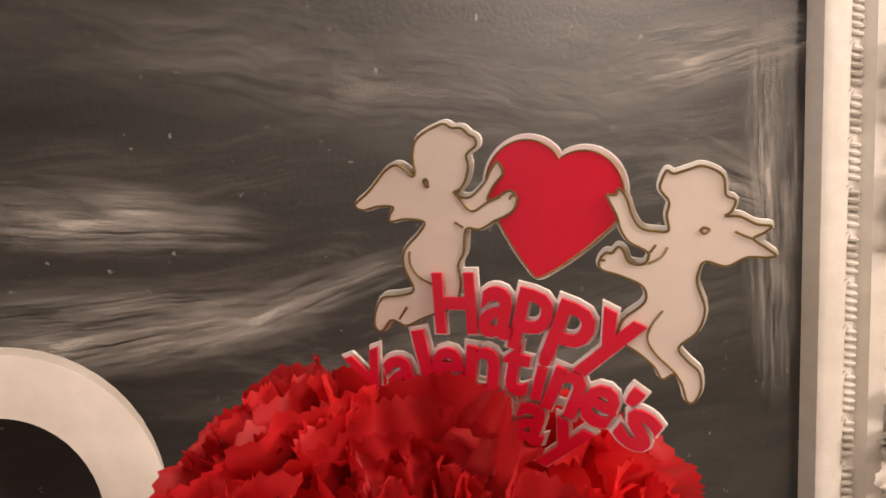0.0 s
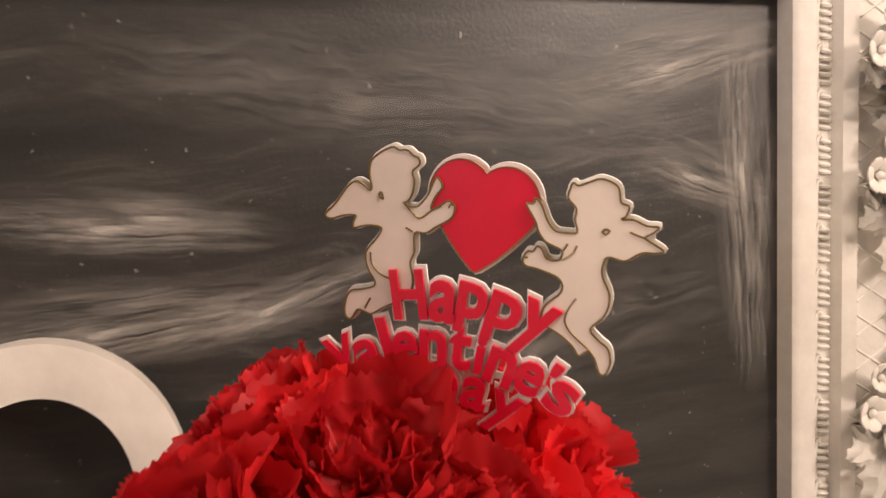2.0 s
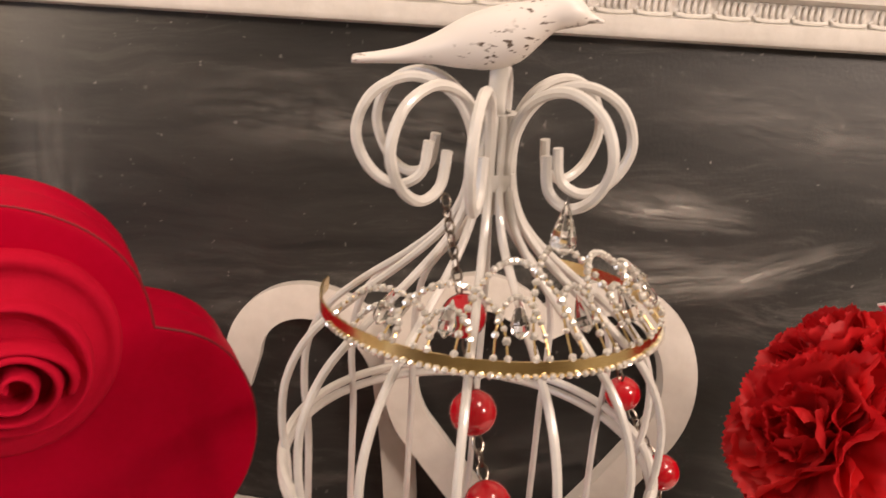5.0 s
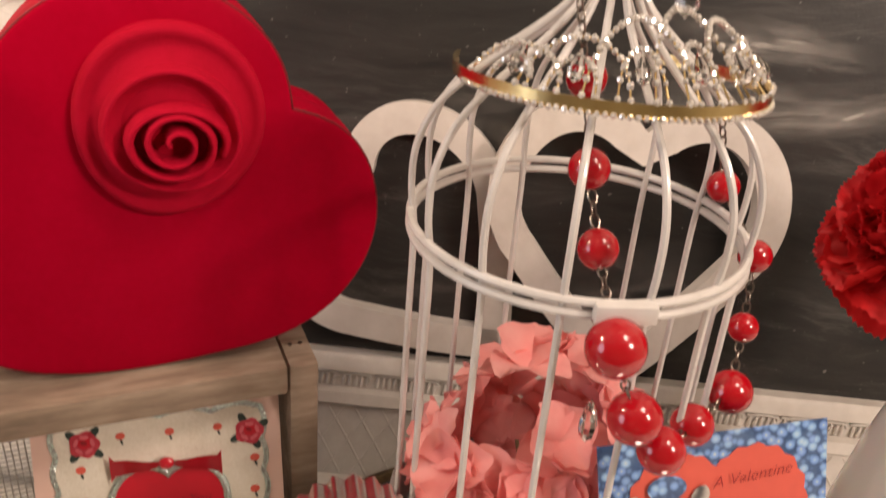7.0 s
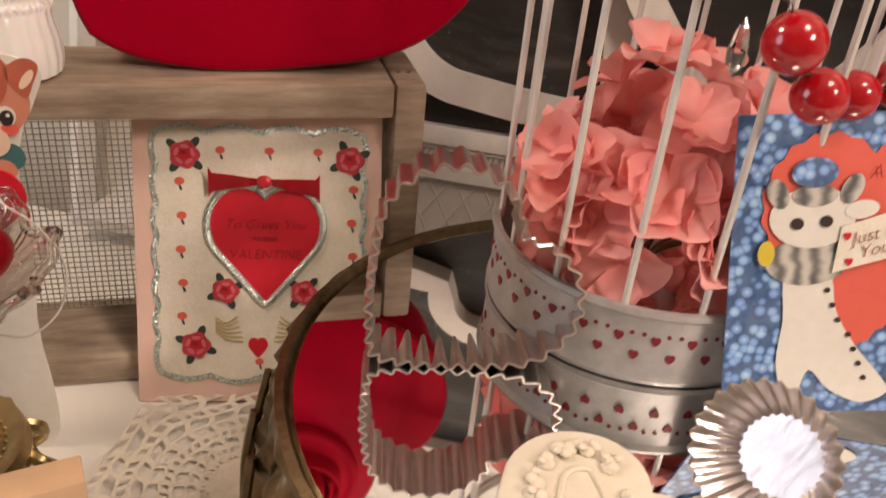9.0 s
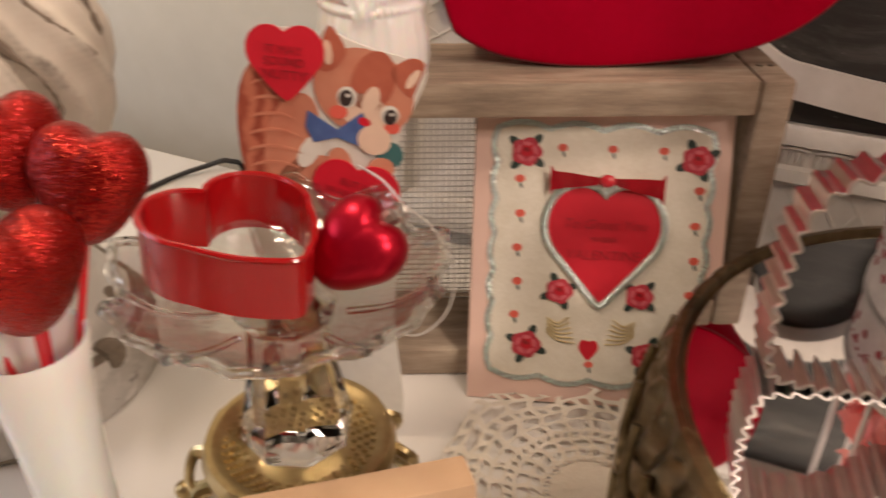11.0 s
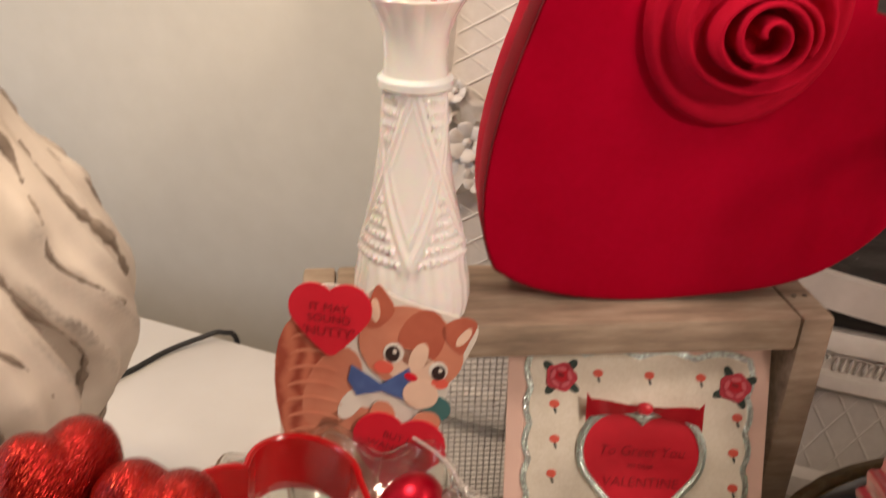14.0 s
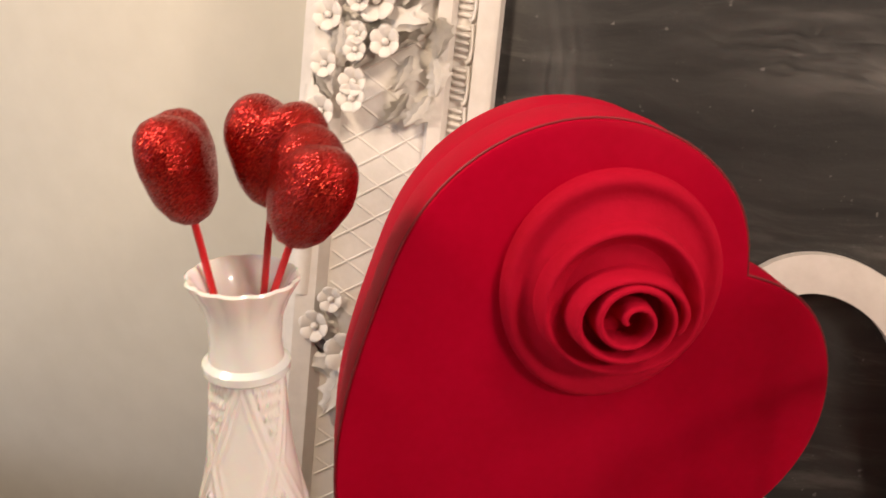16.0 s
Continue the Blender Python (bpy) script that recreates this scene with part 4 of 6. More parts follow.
for k in range(20):
    low_z = (0.166, 0.245, 0.172, 0.215)[k % 4]
    top_z = (0.405, 0.345, 0.335, 0.375)[k % 4]

    def edge_line(t, k=k, low_z=low_z, top_z=top_z):
        z = low_z + (top_z - low_z) * t
        a = 2 * math.pi / 5 * (k / 4 - 0.16 * math.sin(z * 26)) + 0.07 * math.sin(t * 7 + 1.7 * k)
        r = bulb_r(z) * acanthus(a, z) * 0.992
        return (r * math.cos(a), r * math.sin(a), z)

    part("worn_edge", worn_line(edge_line, 90, (0.0042, 0.0026, 0.0032, 0.0026)[k % 4], 5.0 + k), M["bare_wood"], lamp, "bare brown wood where paint is rubbed off")
cord = tagged(part("lamp_cord", tube(smooth_line([(-0.90, 0.085, 0.003), (-0.965, 0.155, 0.003), (-1.0, 0.215, 0.003), (-0.993, 0.262, 0.003), (-0.984, 0.298, 0.004), (-0.963, 0.327, 0.009), (-0.945, 0.348, 0.010), (-0.934, 0.3615, -0.020), (-0.93, 0.372, -0.2), (-0.93, 0.40, -0.75)], 8), 0.0030, 8), M["cord"]), "black electric cord running off the table edge", "electric cord")

# ---------------------------------------------------------------- glass pedestal dish on a brass foot
DISH = pose(-0.584, -0.040, 0)
dish = thing("pedestal_dish", DISH, "clear pressed glass pedestal dish on an ornate antique brass foot", "pedestal dish")
foot_bm = lathe([(0.030, 0.030), (0.046, 0.033), (0.052, 0.036), (0.058, 0.036), (0.061, 0.032), (0.060, 0.027), (0.052, 0.023), (0.0, 0.022)], 64)
brass = part("brass_foot", foot_bm, M["brass"], dish, "antique brass foot")
scroll_ob = None
for k in range(12):
    if scroll_ob is None:
        scroll_ob = part("brass_scroll", tube(smooth_line([(0.056, 0, 0.029), (0.068, -0.006, 0.026), (0.072, 0.004, 0.018), (0.064, 0.010, 0.012), (0.067, -0.006, 0.006), (0.072, -0.010, 0.0032)], 5), 0.0032, 7), M["brass"], dish)
    else:
        ob = scroll_ob.copy()
        scene.collection.objects.link(ob)
        ob.matrix_local = pose(0, 0, 0, 0, 0, 30 * k)
for a in (20, 110, 200, 290):
    part("brass_toe", moved(join(ball(0.007, pose(0.083, 0, 0.007)), tube([(0.083, 0, 0.006), (0.070, 0, 0.010), (0.058, 0, 0.022)], 0.0055, 8)), pose(0, 0, 0, 0, 0, a)), M["brass"], dish)
studs = bmesh.new()
for ring in range(4):
    n = 44 - 5 * ring
    for k in range(n):
        a = 2 * math.pi * (k + 0.5 * (ring % 2)) / n
        r = 0.0465 - 0.0042 * ring
        bmesh.ops.create_uvsphere(studs, u_segments=6, v_segments=4, radius=0.0017, matrix=pose(r * math.cos(a), r * math.sin(a), 0.0332 - 0.00085 * ring))
tagged(part("stud_paving", studs, M["brass"], dish), kind="stuff")
part("glass_stem", lathe([(0.0, 0.0605), (0.026, 0.0615), (0.034, 0.071), (0.035, 0.078), (0.025, 0.130), (0.023, 0.156), (0.030, 0.1638), (0.0, 0.1642)], 8), M["glass"], dish, "faceted clear glass stem", False)


def bowl_wave(a, k):
    lift = min(1.0, max(0.0, (k - 1) / 5)) if k < 8 else min(1.0, max(0.0, (13 - k) / 5))
    return 1 + (0.12 * abs(math.cos(4.5 * a)) + 0.014 * math.cos(36 * a)) * lift


def ruffled(bm):
    """The flaring rim rises and dips from lobe to lobe."""
    for v in bm.verts:
        r = math.hypot(v.co.x, v.co.y)
        v.co.z += 0.0055 * math.cos(9 * math.atan2(v.co.y, v.co.x)) * max(0.0, (r - 0.055) / 0.03)
    return bm


bowl = [(0.024, 0.1640), (0.036, 0.1655), (0.050, 0.1680), (0.060, 0.1712), (0.069, 0.1755), (0.076, 0.1815), (0.081, 0.1880), (0.0835, 0.1925), (0.0795, 0.1935), (0.0725, 0.1865), (0.065, 0.1805), (0.056, 0.1765), (0.044, 0.1735), (0.030, 0.1715), (0.0, 0.171)]
bowl_ob = part("glass_bowl", ruffled(lathe(bowl, 180, bowl_wave)), M["thin_glass"], dish, "scalloped clear glass bowl")
rim_line = []
for k in range(180):
    a = 2 * math.pi * k / 180
    r = 0.083 * bowl_wave(a, 7)
    rim_line.append(Vector((r * math.cos(a), r * math.sin(a), 0.1928 + 0.0055 * math.cos(9 * a) * (r - 0.055) / 0.03)))
part("bowl_rim", tube(rim_line, 0.0028, 8, True), M["glass"], bowl_ob, "thick rounded glass rim")
for k in range(9):
    a = 2 * math.pi * (k + 0.5) / 9
    rib = [Vector((r * math.cos(a), r * math.sin(a), z)) for r, z in ((0.036, 0.1645), (0.052, 0.1675), (0.064, 0.1720), (0.075, 0.1795), (0.083, 0.1890))]
    part("pressed_rib", tube(smooth_line(rib, 4), 0.0022, 6), M["glass"], bowl_ob)

for data in {ob.data for ob in dish.children if ob.name.split(".")[0] in ("brass_foot", "brass_scroll", "stud_paving")}:
    data.transform(Matrix.Diagonal((1, 1, 1.85, 1)))

# red plastic cookie cutter lying in the dish
cutter = thing("heart_cookie_cutter", pose(-0.609, -0.040, 0.1785, 2, 4, 70), "translucent red plastic heart cookie cutter in the glass dish", "cookie cutter")


def upright_band(line, h, thick, flute=0.0, count=0, turn=0.0):
    """A band of height h standing on z = 0 along a closed outline given in the xz plane, its top of the outline towards +y."""
    if flute:
        n = len(line)
        mid_p = sum(line, Vector()) / n
        line = [p + (p - mid_p).normalized() * flute * math.sin(2 * math.pi * count * k / n) for k, p in enumerate(line)]
    inner = offset_line(line, -thick)
    bm = ring_plate(line, inner, h)
    for v in bm.verts:
        v.co = Vector((v.co.x, v.co.z, v.co.y))
    return moved(bm, pose(0, 0, 0, 0, 0, turn))


CUTLINE = heart(0.096, 0.104, 80, 0, 0.03, 0.08)
part("cutter_band", upright_band(CUTLINE, 0.036, 0.0022), M["red_plastic"], cutter)
part("rolled_lip", tube([Vector((p.x, p.z, 0.036)) for p in CUTLINE], 0.0018, 6, True), M["red_plastic"], cutter)

# red satin heart ornament with a twisted string
orn = thing("heart_ornament", pose(-0.553, -0.012, 0.196, -42, 30, -20), "satin red glass heart ornament with silver cap and twisted string", "ornament")
part("heart_body", puffy_heart(0.056, 0.057, 0.038), M["ornament"], orn)
part("cap", lathe([(0.0048, 0.022), (0.005, 0.029), (0.003, 0.0305), (0.0, 0.031)], 16, lambda a, k: 1 + 0.08 * math.cos(8 * a)), M["steel"], orn, "silver metal cap")
part("cap_ring", tube([(0.004 * math.cos(t), 0, 0.033 + 0.004 * math.sin(t)) for t in [2 * math.pi * k / 14 for k in range(14)]], 0.0006, 5, True), M["steel"], orn)
loop = smooth_line([(0, 0, 0.037), (0.018, 0.010, 0.040), (0.040, 0.020, 0.034), (0.056, 0.022, 0.016), (0.058, 0.016, -0.004), (0.046, 0.012, -0.016)], 8) + []
part("hanging_string", tube(loop, 0.0007, 6), M["string"], orn)
part("hanging_string", tube(smooth_line([(0, 0, 0.037), (-0.020, 0.004, 0.036), (-0.038, 0.006, 0.030)], 6), 0.0007, 6), M["string"], orn)

# ---------------------------------------------------------------- greeting cards
def printed(name, outline, layer, material, parent, label=""):
    """A printed shape: a very thin layer on the face of a card."""
    return part(name, plate(outline, 0.0003, -0.0004 * layer), material, parent, label, False)


def words(body, size, x, z, layer, material, parent, turn=0.0, fat=0.0, shear=0.0):
    ob = part("lettering", lettering(body, size, 0.0001, fat, shear), material, parent, "", False)
    ob.data.transform(pose(x, -0.0004 * layer, z, 0, turn, 0))
    return ob


def print_rose(x, z, s, parent, layer=3):
    """A printed rose: leaves below, a many-lobed bloom above."""
    for k in range(4):
        a = radians(90 * k + 40 + 30 * math.sin(x * 900))
        printed("printed_leaf", disc(0.46 * s, 0.26 * s, 10, x + 0.95 * s * math.cos(a), z + 0.95 * s * math.sin(a), math.degrees(a)), layer, M["leaf_print"], parent)
    ts = [2 * math.pi * k / 36 for k in range(36)]
    printed("printed_rose", [Vector((x + s * (0.92 + 0.07 * math.cos(5 * q)) * math.cos(q), 0, z + s * (0.86 + 0.07 * math.cos(5 * q)) * math.sin(q))) for q in ts], layer + 1, M["rose_print"], parent)
    printed("printed_petal", disc(0.48 * s, 0.40 * s, 14, x + 0.08 * s, z + 0.12 * s, 20), layer + 2, M["red_print"], parent)
    for k in range(5):
        a = radians(72 * k + 15)
        printed("printed_petal", disc(0.30 * s, 0.13 * s, 10, x + 0.52 * s * math.cos(a), z + 0.50 * s * math.sin(a), math.degrees(a) + 90), layer + 3, M["petal_pink_print"], parent)
    printed("printed_petal", disc(0.22 * s, 0.14 * s, 12, x - 0.02 * s, z + 0.14 * s, -20), layer + 3, M["ink"], parent)


def bud(x, z, s, parent):
    printed("printed_bud", disc(s, s * 0.8, 9, x, z + s * 0.8), 3, M["coral_print"], parent)
    printed("printed_stem", disc(s * 0.25, s * 0.7, 6, x + s * 0.2, z - s * 0.5, 20), 3, M["leaf_print"], parent)


# lace-edged rose card leaning inside the crate
CW, CHT = 0.184, 0.226
rose_card = thing("valentine_card", pose(-0.532, 0.105, 0.0008, -21, -1.5, 18), "cream rose valentine card with red heart and silver glitter", "greeting card")
part("card_back", box(CW, 0.0014, CHT, pose(CW / 2, 0.0012, CHT / 2), 0.0003), M["pink_paper"], rose_card, "pale pink card", False)
edge = []
for k in range(320):
    t = 4 * k / 320
    s, q = int(t), t - int(t)
    ex, ez = [(q, 0), (1, q), (1 - q, 1), (0, 1 - q)][s]
    bump = (0.0046 if s % 2 == 0 else 0.0032) * abs(math.sin(q * math.pi * (4 if s % 2 == 0 else 7)))
    ox, oz = [(0, -1), (1, 0), (0, 1), (-1, 0)][s]
    dip = 0.005 * math.sin(math.pi * q) if s == 0 else 0
    edge.append(Vector((0.016 + ex * (CW - 0.030) + ox * bump, 0, 0.024 + ez * (CHT - 0.040) + oz * bump - dip)))
printed("glitter_edge", offset_line(edge, 0.0010), 1, M["silver_glitter"], rose_card, "scalloped silver glitter edge")
printed("lace_panel", offset_line(edge, -0.0032), 2, M["paper"], rose_card, "cream embossed paper panel")
HX, HZ = 0.097, 0.1245
hline = [p + Vector((HX, 0, HZ)) for p in heart(0.082, 0.086, 64, 0, 0.02, 0.0)]
part("glitter_border", tube([p + Vector((0, -0.0012, 0)) for p in offset_line(hline, 0.0024)], 0.0030, 7, True), M["silver_glitter"], rose_card, "raised silver glitter border")
printed("red_heart", hline, 4, M["red_print"], rose_card, "red paper heart")
words("To Greet You", 0.0105, HX, HZ + 0.016, 6, M["ink"], rose_card, 0, -0.00018, 0.3)
words("MY DEAR", 0.0045, HX, HZ + 0.005, 6, M["ink"], rose_card)
words("VALENTINE", 0.0105, HX, HZ - 0.007, 6, M["ink"], rose_card, 0, -0.00018, 0.15)
for x, z in ((0.038, 0.192), (0.160, 0.190), (0.044, 0.046), (0.134, 0.042)):
    print_rose(x, z, 0.0118, rose_card)
for x, z in ((0.067, 0.089), (0.126, 0.088)):
    print_rose(x, z, 0.0108, rose_card, 5)
for k in range(5):
    bud(0.034 + 0.0012 * (k % 2), 0.066 + 0.0258 * k, 0.0038, rose_card)
    bud(0.163 - 0.0012 * (k % 2), 0.062 + 0.0258 * k, 0.0038, rose_card)
for x in (0.064, 0.100, 0.136):
    bud(x, 0.193, 0.0036, rose_card)
bud(0.092, 0.030, 0.0034, rose_card)
printed("small_heart", [p + Vector((0.091, 0, 0.044)) for p in heart(0.0150, 0.0160, 32)], 3, M["red_print"], rose_card)
for sx, k in ((0.069, 1), (0.114, -1)):
    for j in range(6):
        part("embossed_scroll", tube(smooth_line([(sx - 0.010 * k, -0.0010, 0.068 - 0.0022 * j), (sx - 0.002 * k, -0.0014, 0.064 - 0.0026 * j), (sx + (0.006 + 0.001 * j) * k, -0.0010, 0.069 - 0.004 * j)], 5), 0.0007, 5), M["gold_print"], rose_card)
ribbon = thing("card_ribbon", rose_card.matrix_world @ pose(HX, -0.004, 0.1735), "red satin ribbon bow on the card", "ribbon")
for k in (-1, 1):
    bm = bmesh.new()
    rows = []
    for j in range(13):
        v = j / 12
        rows.append([bm.verts.new((k * (0.003 + 0.038 * v), -0.002 - 0.004 * math.sin(v * 5.5) * (1 - v) - 0.0015 * i, (0.0015 + 0.005 * v ** 0.7) * (i - 1) * 1.1 - 0.005 * v * (1 if k > 0 else 0.2) + (0.004 * (i - 1) * v if j == 12 else 0))) for i in range(3)])
    for ra, rb in zip(rows, rows[1:]):
        for i in range(2):
            bm.faces.new((ra[i], ra[i + 1], rb[i + 1], rb[i]))
    bmesh.ops.solidify(bm, geom=bm.faces[:], thickness=0.0005)
    part("ribbon_tail", bm, M["satin_ribbon"], ribbon)
part("knot", moved(ball(0.0055), pose(0, -0.004, 0) @ Matrix.Diagonal((1.1, 0.55, 0.85, 1))), M["satin_ribbon"], ribbon)

# die-cut card with two red hearts, standing against the crate
SQ = pose(-0.668, 0.0105, 0.0008, -6.5, 0, 17) @ Matrix.Diagonal((1.02, 1, 1.02, 1))
nut_card = thing("die_cut_card", SQ, "die-cut vintage valentine with brown shapes and two red hearts", "greeting card")
blank = smooth_line([(0.012, 0.0), (0.020, 0.10), (0.012, 0.17), (0.014, 0.225), (0.020, 0.262), (0.033, 0.2845), (0.052, 0.286), (0.062, 0.279), (0.068, 0.287), (0.083, 0.281), (0.100, 0.276), (0.118, 0.272), (0.128, 0.265), (0.121, 0.245), (0.113, 0.228), (0.108, 0.198), (0.112, 0.170), (0.108, 0.10), (0.108, 0.0)], 5, True)
part("card_back", plate(blank, 0.0014), M["white_print"], nut_card, "thin white card", False)
shapes = [
    ("printed_tail", disc(0.022, 0.056, 24, 0.032, 0.212, 6), 1, "brown_print"), ("printed_curl", disc(0.016, 0.030, 20, 0.044, 0.220, -20), 2, "tan_print"),
    ("printed_body", disc(0.034, 0.034, 24, 0.062, 0.176, 0), 2, "tan_print"), ("printed_head", disc(0.031, 0.026, 28, 0.090, 0.251, -20), 3, "tan_print"),
    ("printed_forehead", disc(0.013, 0.019, 20, 0.096, 0.258, -20), 4, "russet_print"), ("printed_brow", disc(0.0050, 0.0100, 16, 0.0945, 0.2460, -20), 5, "cream_print"), ("printed_muzzle", disc(0.019, 0.0115, 20, 0.092, 0.238, -25), 4, "cream_print"),
    ("printed_ear", smooth_line([(0.0640, 0.2640), (0.0655, 0.2780), (0.0700, 0.2895), (0.0760, 0.2840), (0.0800, 0.2740), (0.0720, 0.2640)], 4, True), 4, "russet_print"), ("printed_ear", smooth_line([(0.1070, 0.2640), (0.1180, 0.2730), (0.1270, 0.2700), (0.1235, 0.2590), (0.1180, 0.2500)], 4, True), 4, "russet_print"),
    ("printed_eye", disc(0.0042, 0.0052, 14, 0.0795, 0.2475, -15), 6, "black_print"), ("printed_eye", disc(0.0040, 0.0048, 14, 0.1065, 0.2375, -15), 6, "black_print"),
    ("printed_cheek", disc(0.0058, 0.0042, 14, 0.0745, 0.2385), 5, "coral_print"), ("printed_mouth", disc(0.0040, 0.0026, 12, 0.0905, 0.2335, -20), 6, "red_print"), ("printed_eye_white", disc(0.0060, 0.0066, 16, 0.0800, 0.2480, -15), 5, "white_print"), ("printed_eye_white", disc(0.0056, 0.0060, 16, 0.1062, 0.2385, -15), 5, "white_print"),
    ("printed_glint", disc(0.0013, 0.0013, 8, 0.0808, 0.2492), 7, "white_print"), ("printed_glint", disc(0.0012, 0.0012, 8, 0.1075, 0.2392), 7, "white_print"), ("printed_ear_lining", disc(0.0028, 0.0075, 12, 0.0690, 0.2740, 4), 5, "cream_print"), ("printed_ear_lining", disc(0.0026, 0.0070, 12, 0.1200, 0.2610, -35), 5, "cream_print"),
    ("printed_cheek", disc(0.0050, 0.0036, 14, 0.1075, 0.2305), 5, "coral_print"), ("printed_leg", disc(0.024, 0.015, 20, 0.066, 0.158, 10), 3, "russet_print"), ("printed_gap", disc(0.006, 0.012, 12, 0.055, 0.212, -30), 3, "white_print"),
    ("printed_nut", disc(0.0105, 0.0095, 18, 0.0965, 0.2225), 6, "cream_print"), ("printed_cuff", disc(0.0085, 0.0085, 16, 0.106, 0.2135, 30), 5, "teal_print"),
    ("printed_paw", disc(0.0075, 0.0095, 14, 0.0745, 0.207, 10), 6, "tan_print"), ("printed_paw", disc(0.0085, 0.007, 14, 0.1005, 0.2045, 10), 6, "tan_print"),
]
for nm, line, layer, mt in shapes:
    printed(nm, line, layer, M[mt], nut_card)
for k in range(9):
    zc = 0.166 + 0.0105 * k
    arc = [Vector((0.033 + 0.0185 * math.cos(q) * (1 - 0.06 * abs(k - 4)), 0, zc + 0.007 * math.sin(q))) for q in [radians(25 + 13 * i) for i in range(11)]]
    printed("printed_stripe", arc + [p + Vector((0, 0, -0.0013 - 0.0008 * math.sin(math.pi * i / 10))) for i, p in reversed(list(enumerate(arc)))], 3, M["tan_print"], nut_card)
for sx, tw in ((-1, 24), (1, -10)):
    printed("printed_bow", [Vector((0.0735 + p.x, 0, 0.2255 + p.z)) for p in ([Vector((0, 0, 0.002)), Vector((sx * 0.016, 0, 0.012 + 0.002 * sx)), Vector((sx * 0.019, 0, 0.001)), Vector((sx * 0.014, 0, -0.008)), Vector((0, 0, -0.003))] if sx > 0 else [Vector((0, 0, -0.003)), Vector((-0.015, 0, -0.007)), Vector((-0.020, 0, 0.003)), Vector((-0.018, 0, 0.013)), Vector((0, 0, 0.002))])], 5, M["blue_print"], nut_card)
h1 = [p + Vector((0.0435, 0, 0.2665)) for p in heart(0.048, 0.045, 48)]
part("upper_heart", plate(h1, 0.0012, -0.0040), M["red_print"], nut_card, "red card heart", False)
words("IT MAY", 0.0072, 0.043, 0.2745, 12, M["ink"], nut_card, 3)
words("SOUND", 0.0072, 0.043, 0.2675, 12, M["ink"], nut_card, 3)
words("'NUTTY'", 0.0082, 0.043, 0.2595, 12, M["ink"], nut_card, 3)
h2 = [p + Vector((0.0835, 0, 0.1815)) for p in heart(0.056, 0.052, 48, -8)]
part("lower_heart", plate(h2, 0.0012, -0.0040), M["red_print"], nut_card, "red card heart", False)
for k, line in enumerate(("BUT I", "WANT YOU", "FOR MY", "VALENTINE")):
    words(line, 0.0066, 0.083 + 0.0005 * k, 0.1935 - 0.0078 * k, 12, M["ink"], nut_card, 14)

# blue blossom card standing against the cage
cat_card = thing("blossom_card", pose(-0.130, 0.055, 0.1480, -15, -7, 13), "blue blossom valentine card with coral heart leaning on the cage", "greeting card")
BW, BH = 0.140, 0.166
part("card_back", box(BW, 0.0014, BH, pose(BW / 2, 0.0012, BH / 2), 0.0003), M["blossom"], cat_card, "card printed with small blue blossoms", False)
scal = [p + Vector((0.071, 0, 0.098)) for p in heart(0.112, 0.116, 120, 0, 0.03)]
scal = [p + (p - Vector((0.071, 0, 0.098))).normalized() * 0.0012 * math.sin(k * 2 * math.pi / 4) for k, p in enumerate(scal)]
printed("coral_heart", scal, 1, M["coral_print"], cat_card, "coral paper heart")
for nm, line, layer, mt in (
        ("printed_boot", smooth_line([(0.030, 0.082), (0.052, 0.082), (0.058, 0.060), (0.070, 0.040), (0.085, 0.022), (0.090, 0.012), (0.076, 0.006), (0.058, 0.014), (0.046, 0.026), (0.040, 0.010), (0.034, 0.008), (0.028, 0.030), (0.030, 0.055)], 4, True), 2, "white_print"),
        ("printed_body", disc(0.022, 0.013, 22, 0.040, 0.088), 3, "grey_print"), ("printed_head", disc(0.0225, 0.0165, 26, 0.041, 0.112), 4, "white_print"),
        ("printed_stripe", disc(0.012, 0.006, 16, 0.041, 0.124), 5, "grey_print"), ("printed_ear", disc(0.0055, 0.0085, 12, 0.022, 0.125, 25), 5, "grey_print"), ("printed_ear", disc(0.0055, 0.0085, 12, 0.060, 0.127, -25), 5, "grey_print"),
        ("printed_eye", disc(0.0034, 0.0032, 12, 0.033, 0.109), 6, "black_print"), ("printed_eye", disc(0.0034, 0.0032, 12, 0.048, 0.110), 6, "black_print"),
        ("printed_paw", disc(0.009, 0.005, 14, 0.066, 0.116, 8), 5, "white_print"), ("printed_bow", disc(0.0045, 0.007, 12, 0.018, 0.093), 5, "yellow_print"),
        ("printed_posy", disc(0.012, 0.008, 16, 0.040, 0.136), 6, "blossom"),
        ("printed_note", [Vector((0.053, 0, 0.082)), Vector((0.094, 0, 0.093)), Vector((0.092, 0, 0.118)), Vector((0.056, 0, 0.107))], 7, "paper")):
    printed(nm, line, layer, M[mt], cat_card)
for k in range(7):
    printed("printed_button", disc(0.0016, 0.0016, 8, 0.052 + 0.0035 * k + (0.003 if k > 2 else 0), 0.072 - 0.0085 * k), 4, M["black_print"], cat_card)
words("Just for", 0.0098, 0.075, 0.1035, 9, M["ink"], cat_card, -14, -0.0002, 0.35)
words("You", 0.0098, 0.073, 0.0945, 9, M["ink"], cat_card, -14, -0.0002, 0.35)
words("A Valentine", 0.0105, 0.092, 0.137, 5, M["ink"], cat_card, -5, -0.00022, 0.35)
for x, z in ((0.059, 0.102), (0.061, 0.088), (0.087, 0.096), (0.087, 0.111)):
    printed("printed_mark", [p + Vector((x, 0, z)) for p in heart(0.0042, 0.0042, 16)], 9, M["red_print"], cat_card)

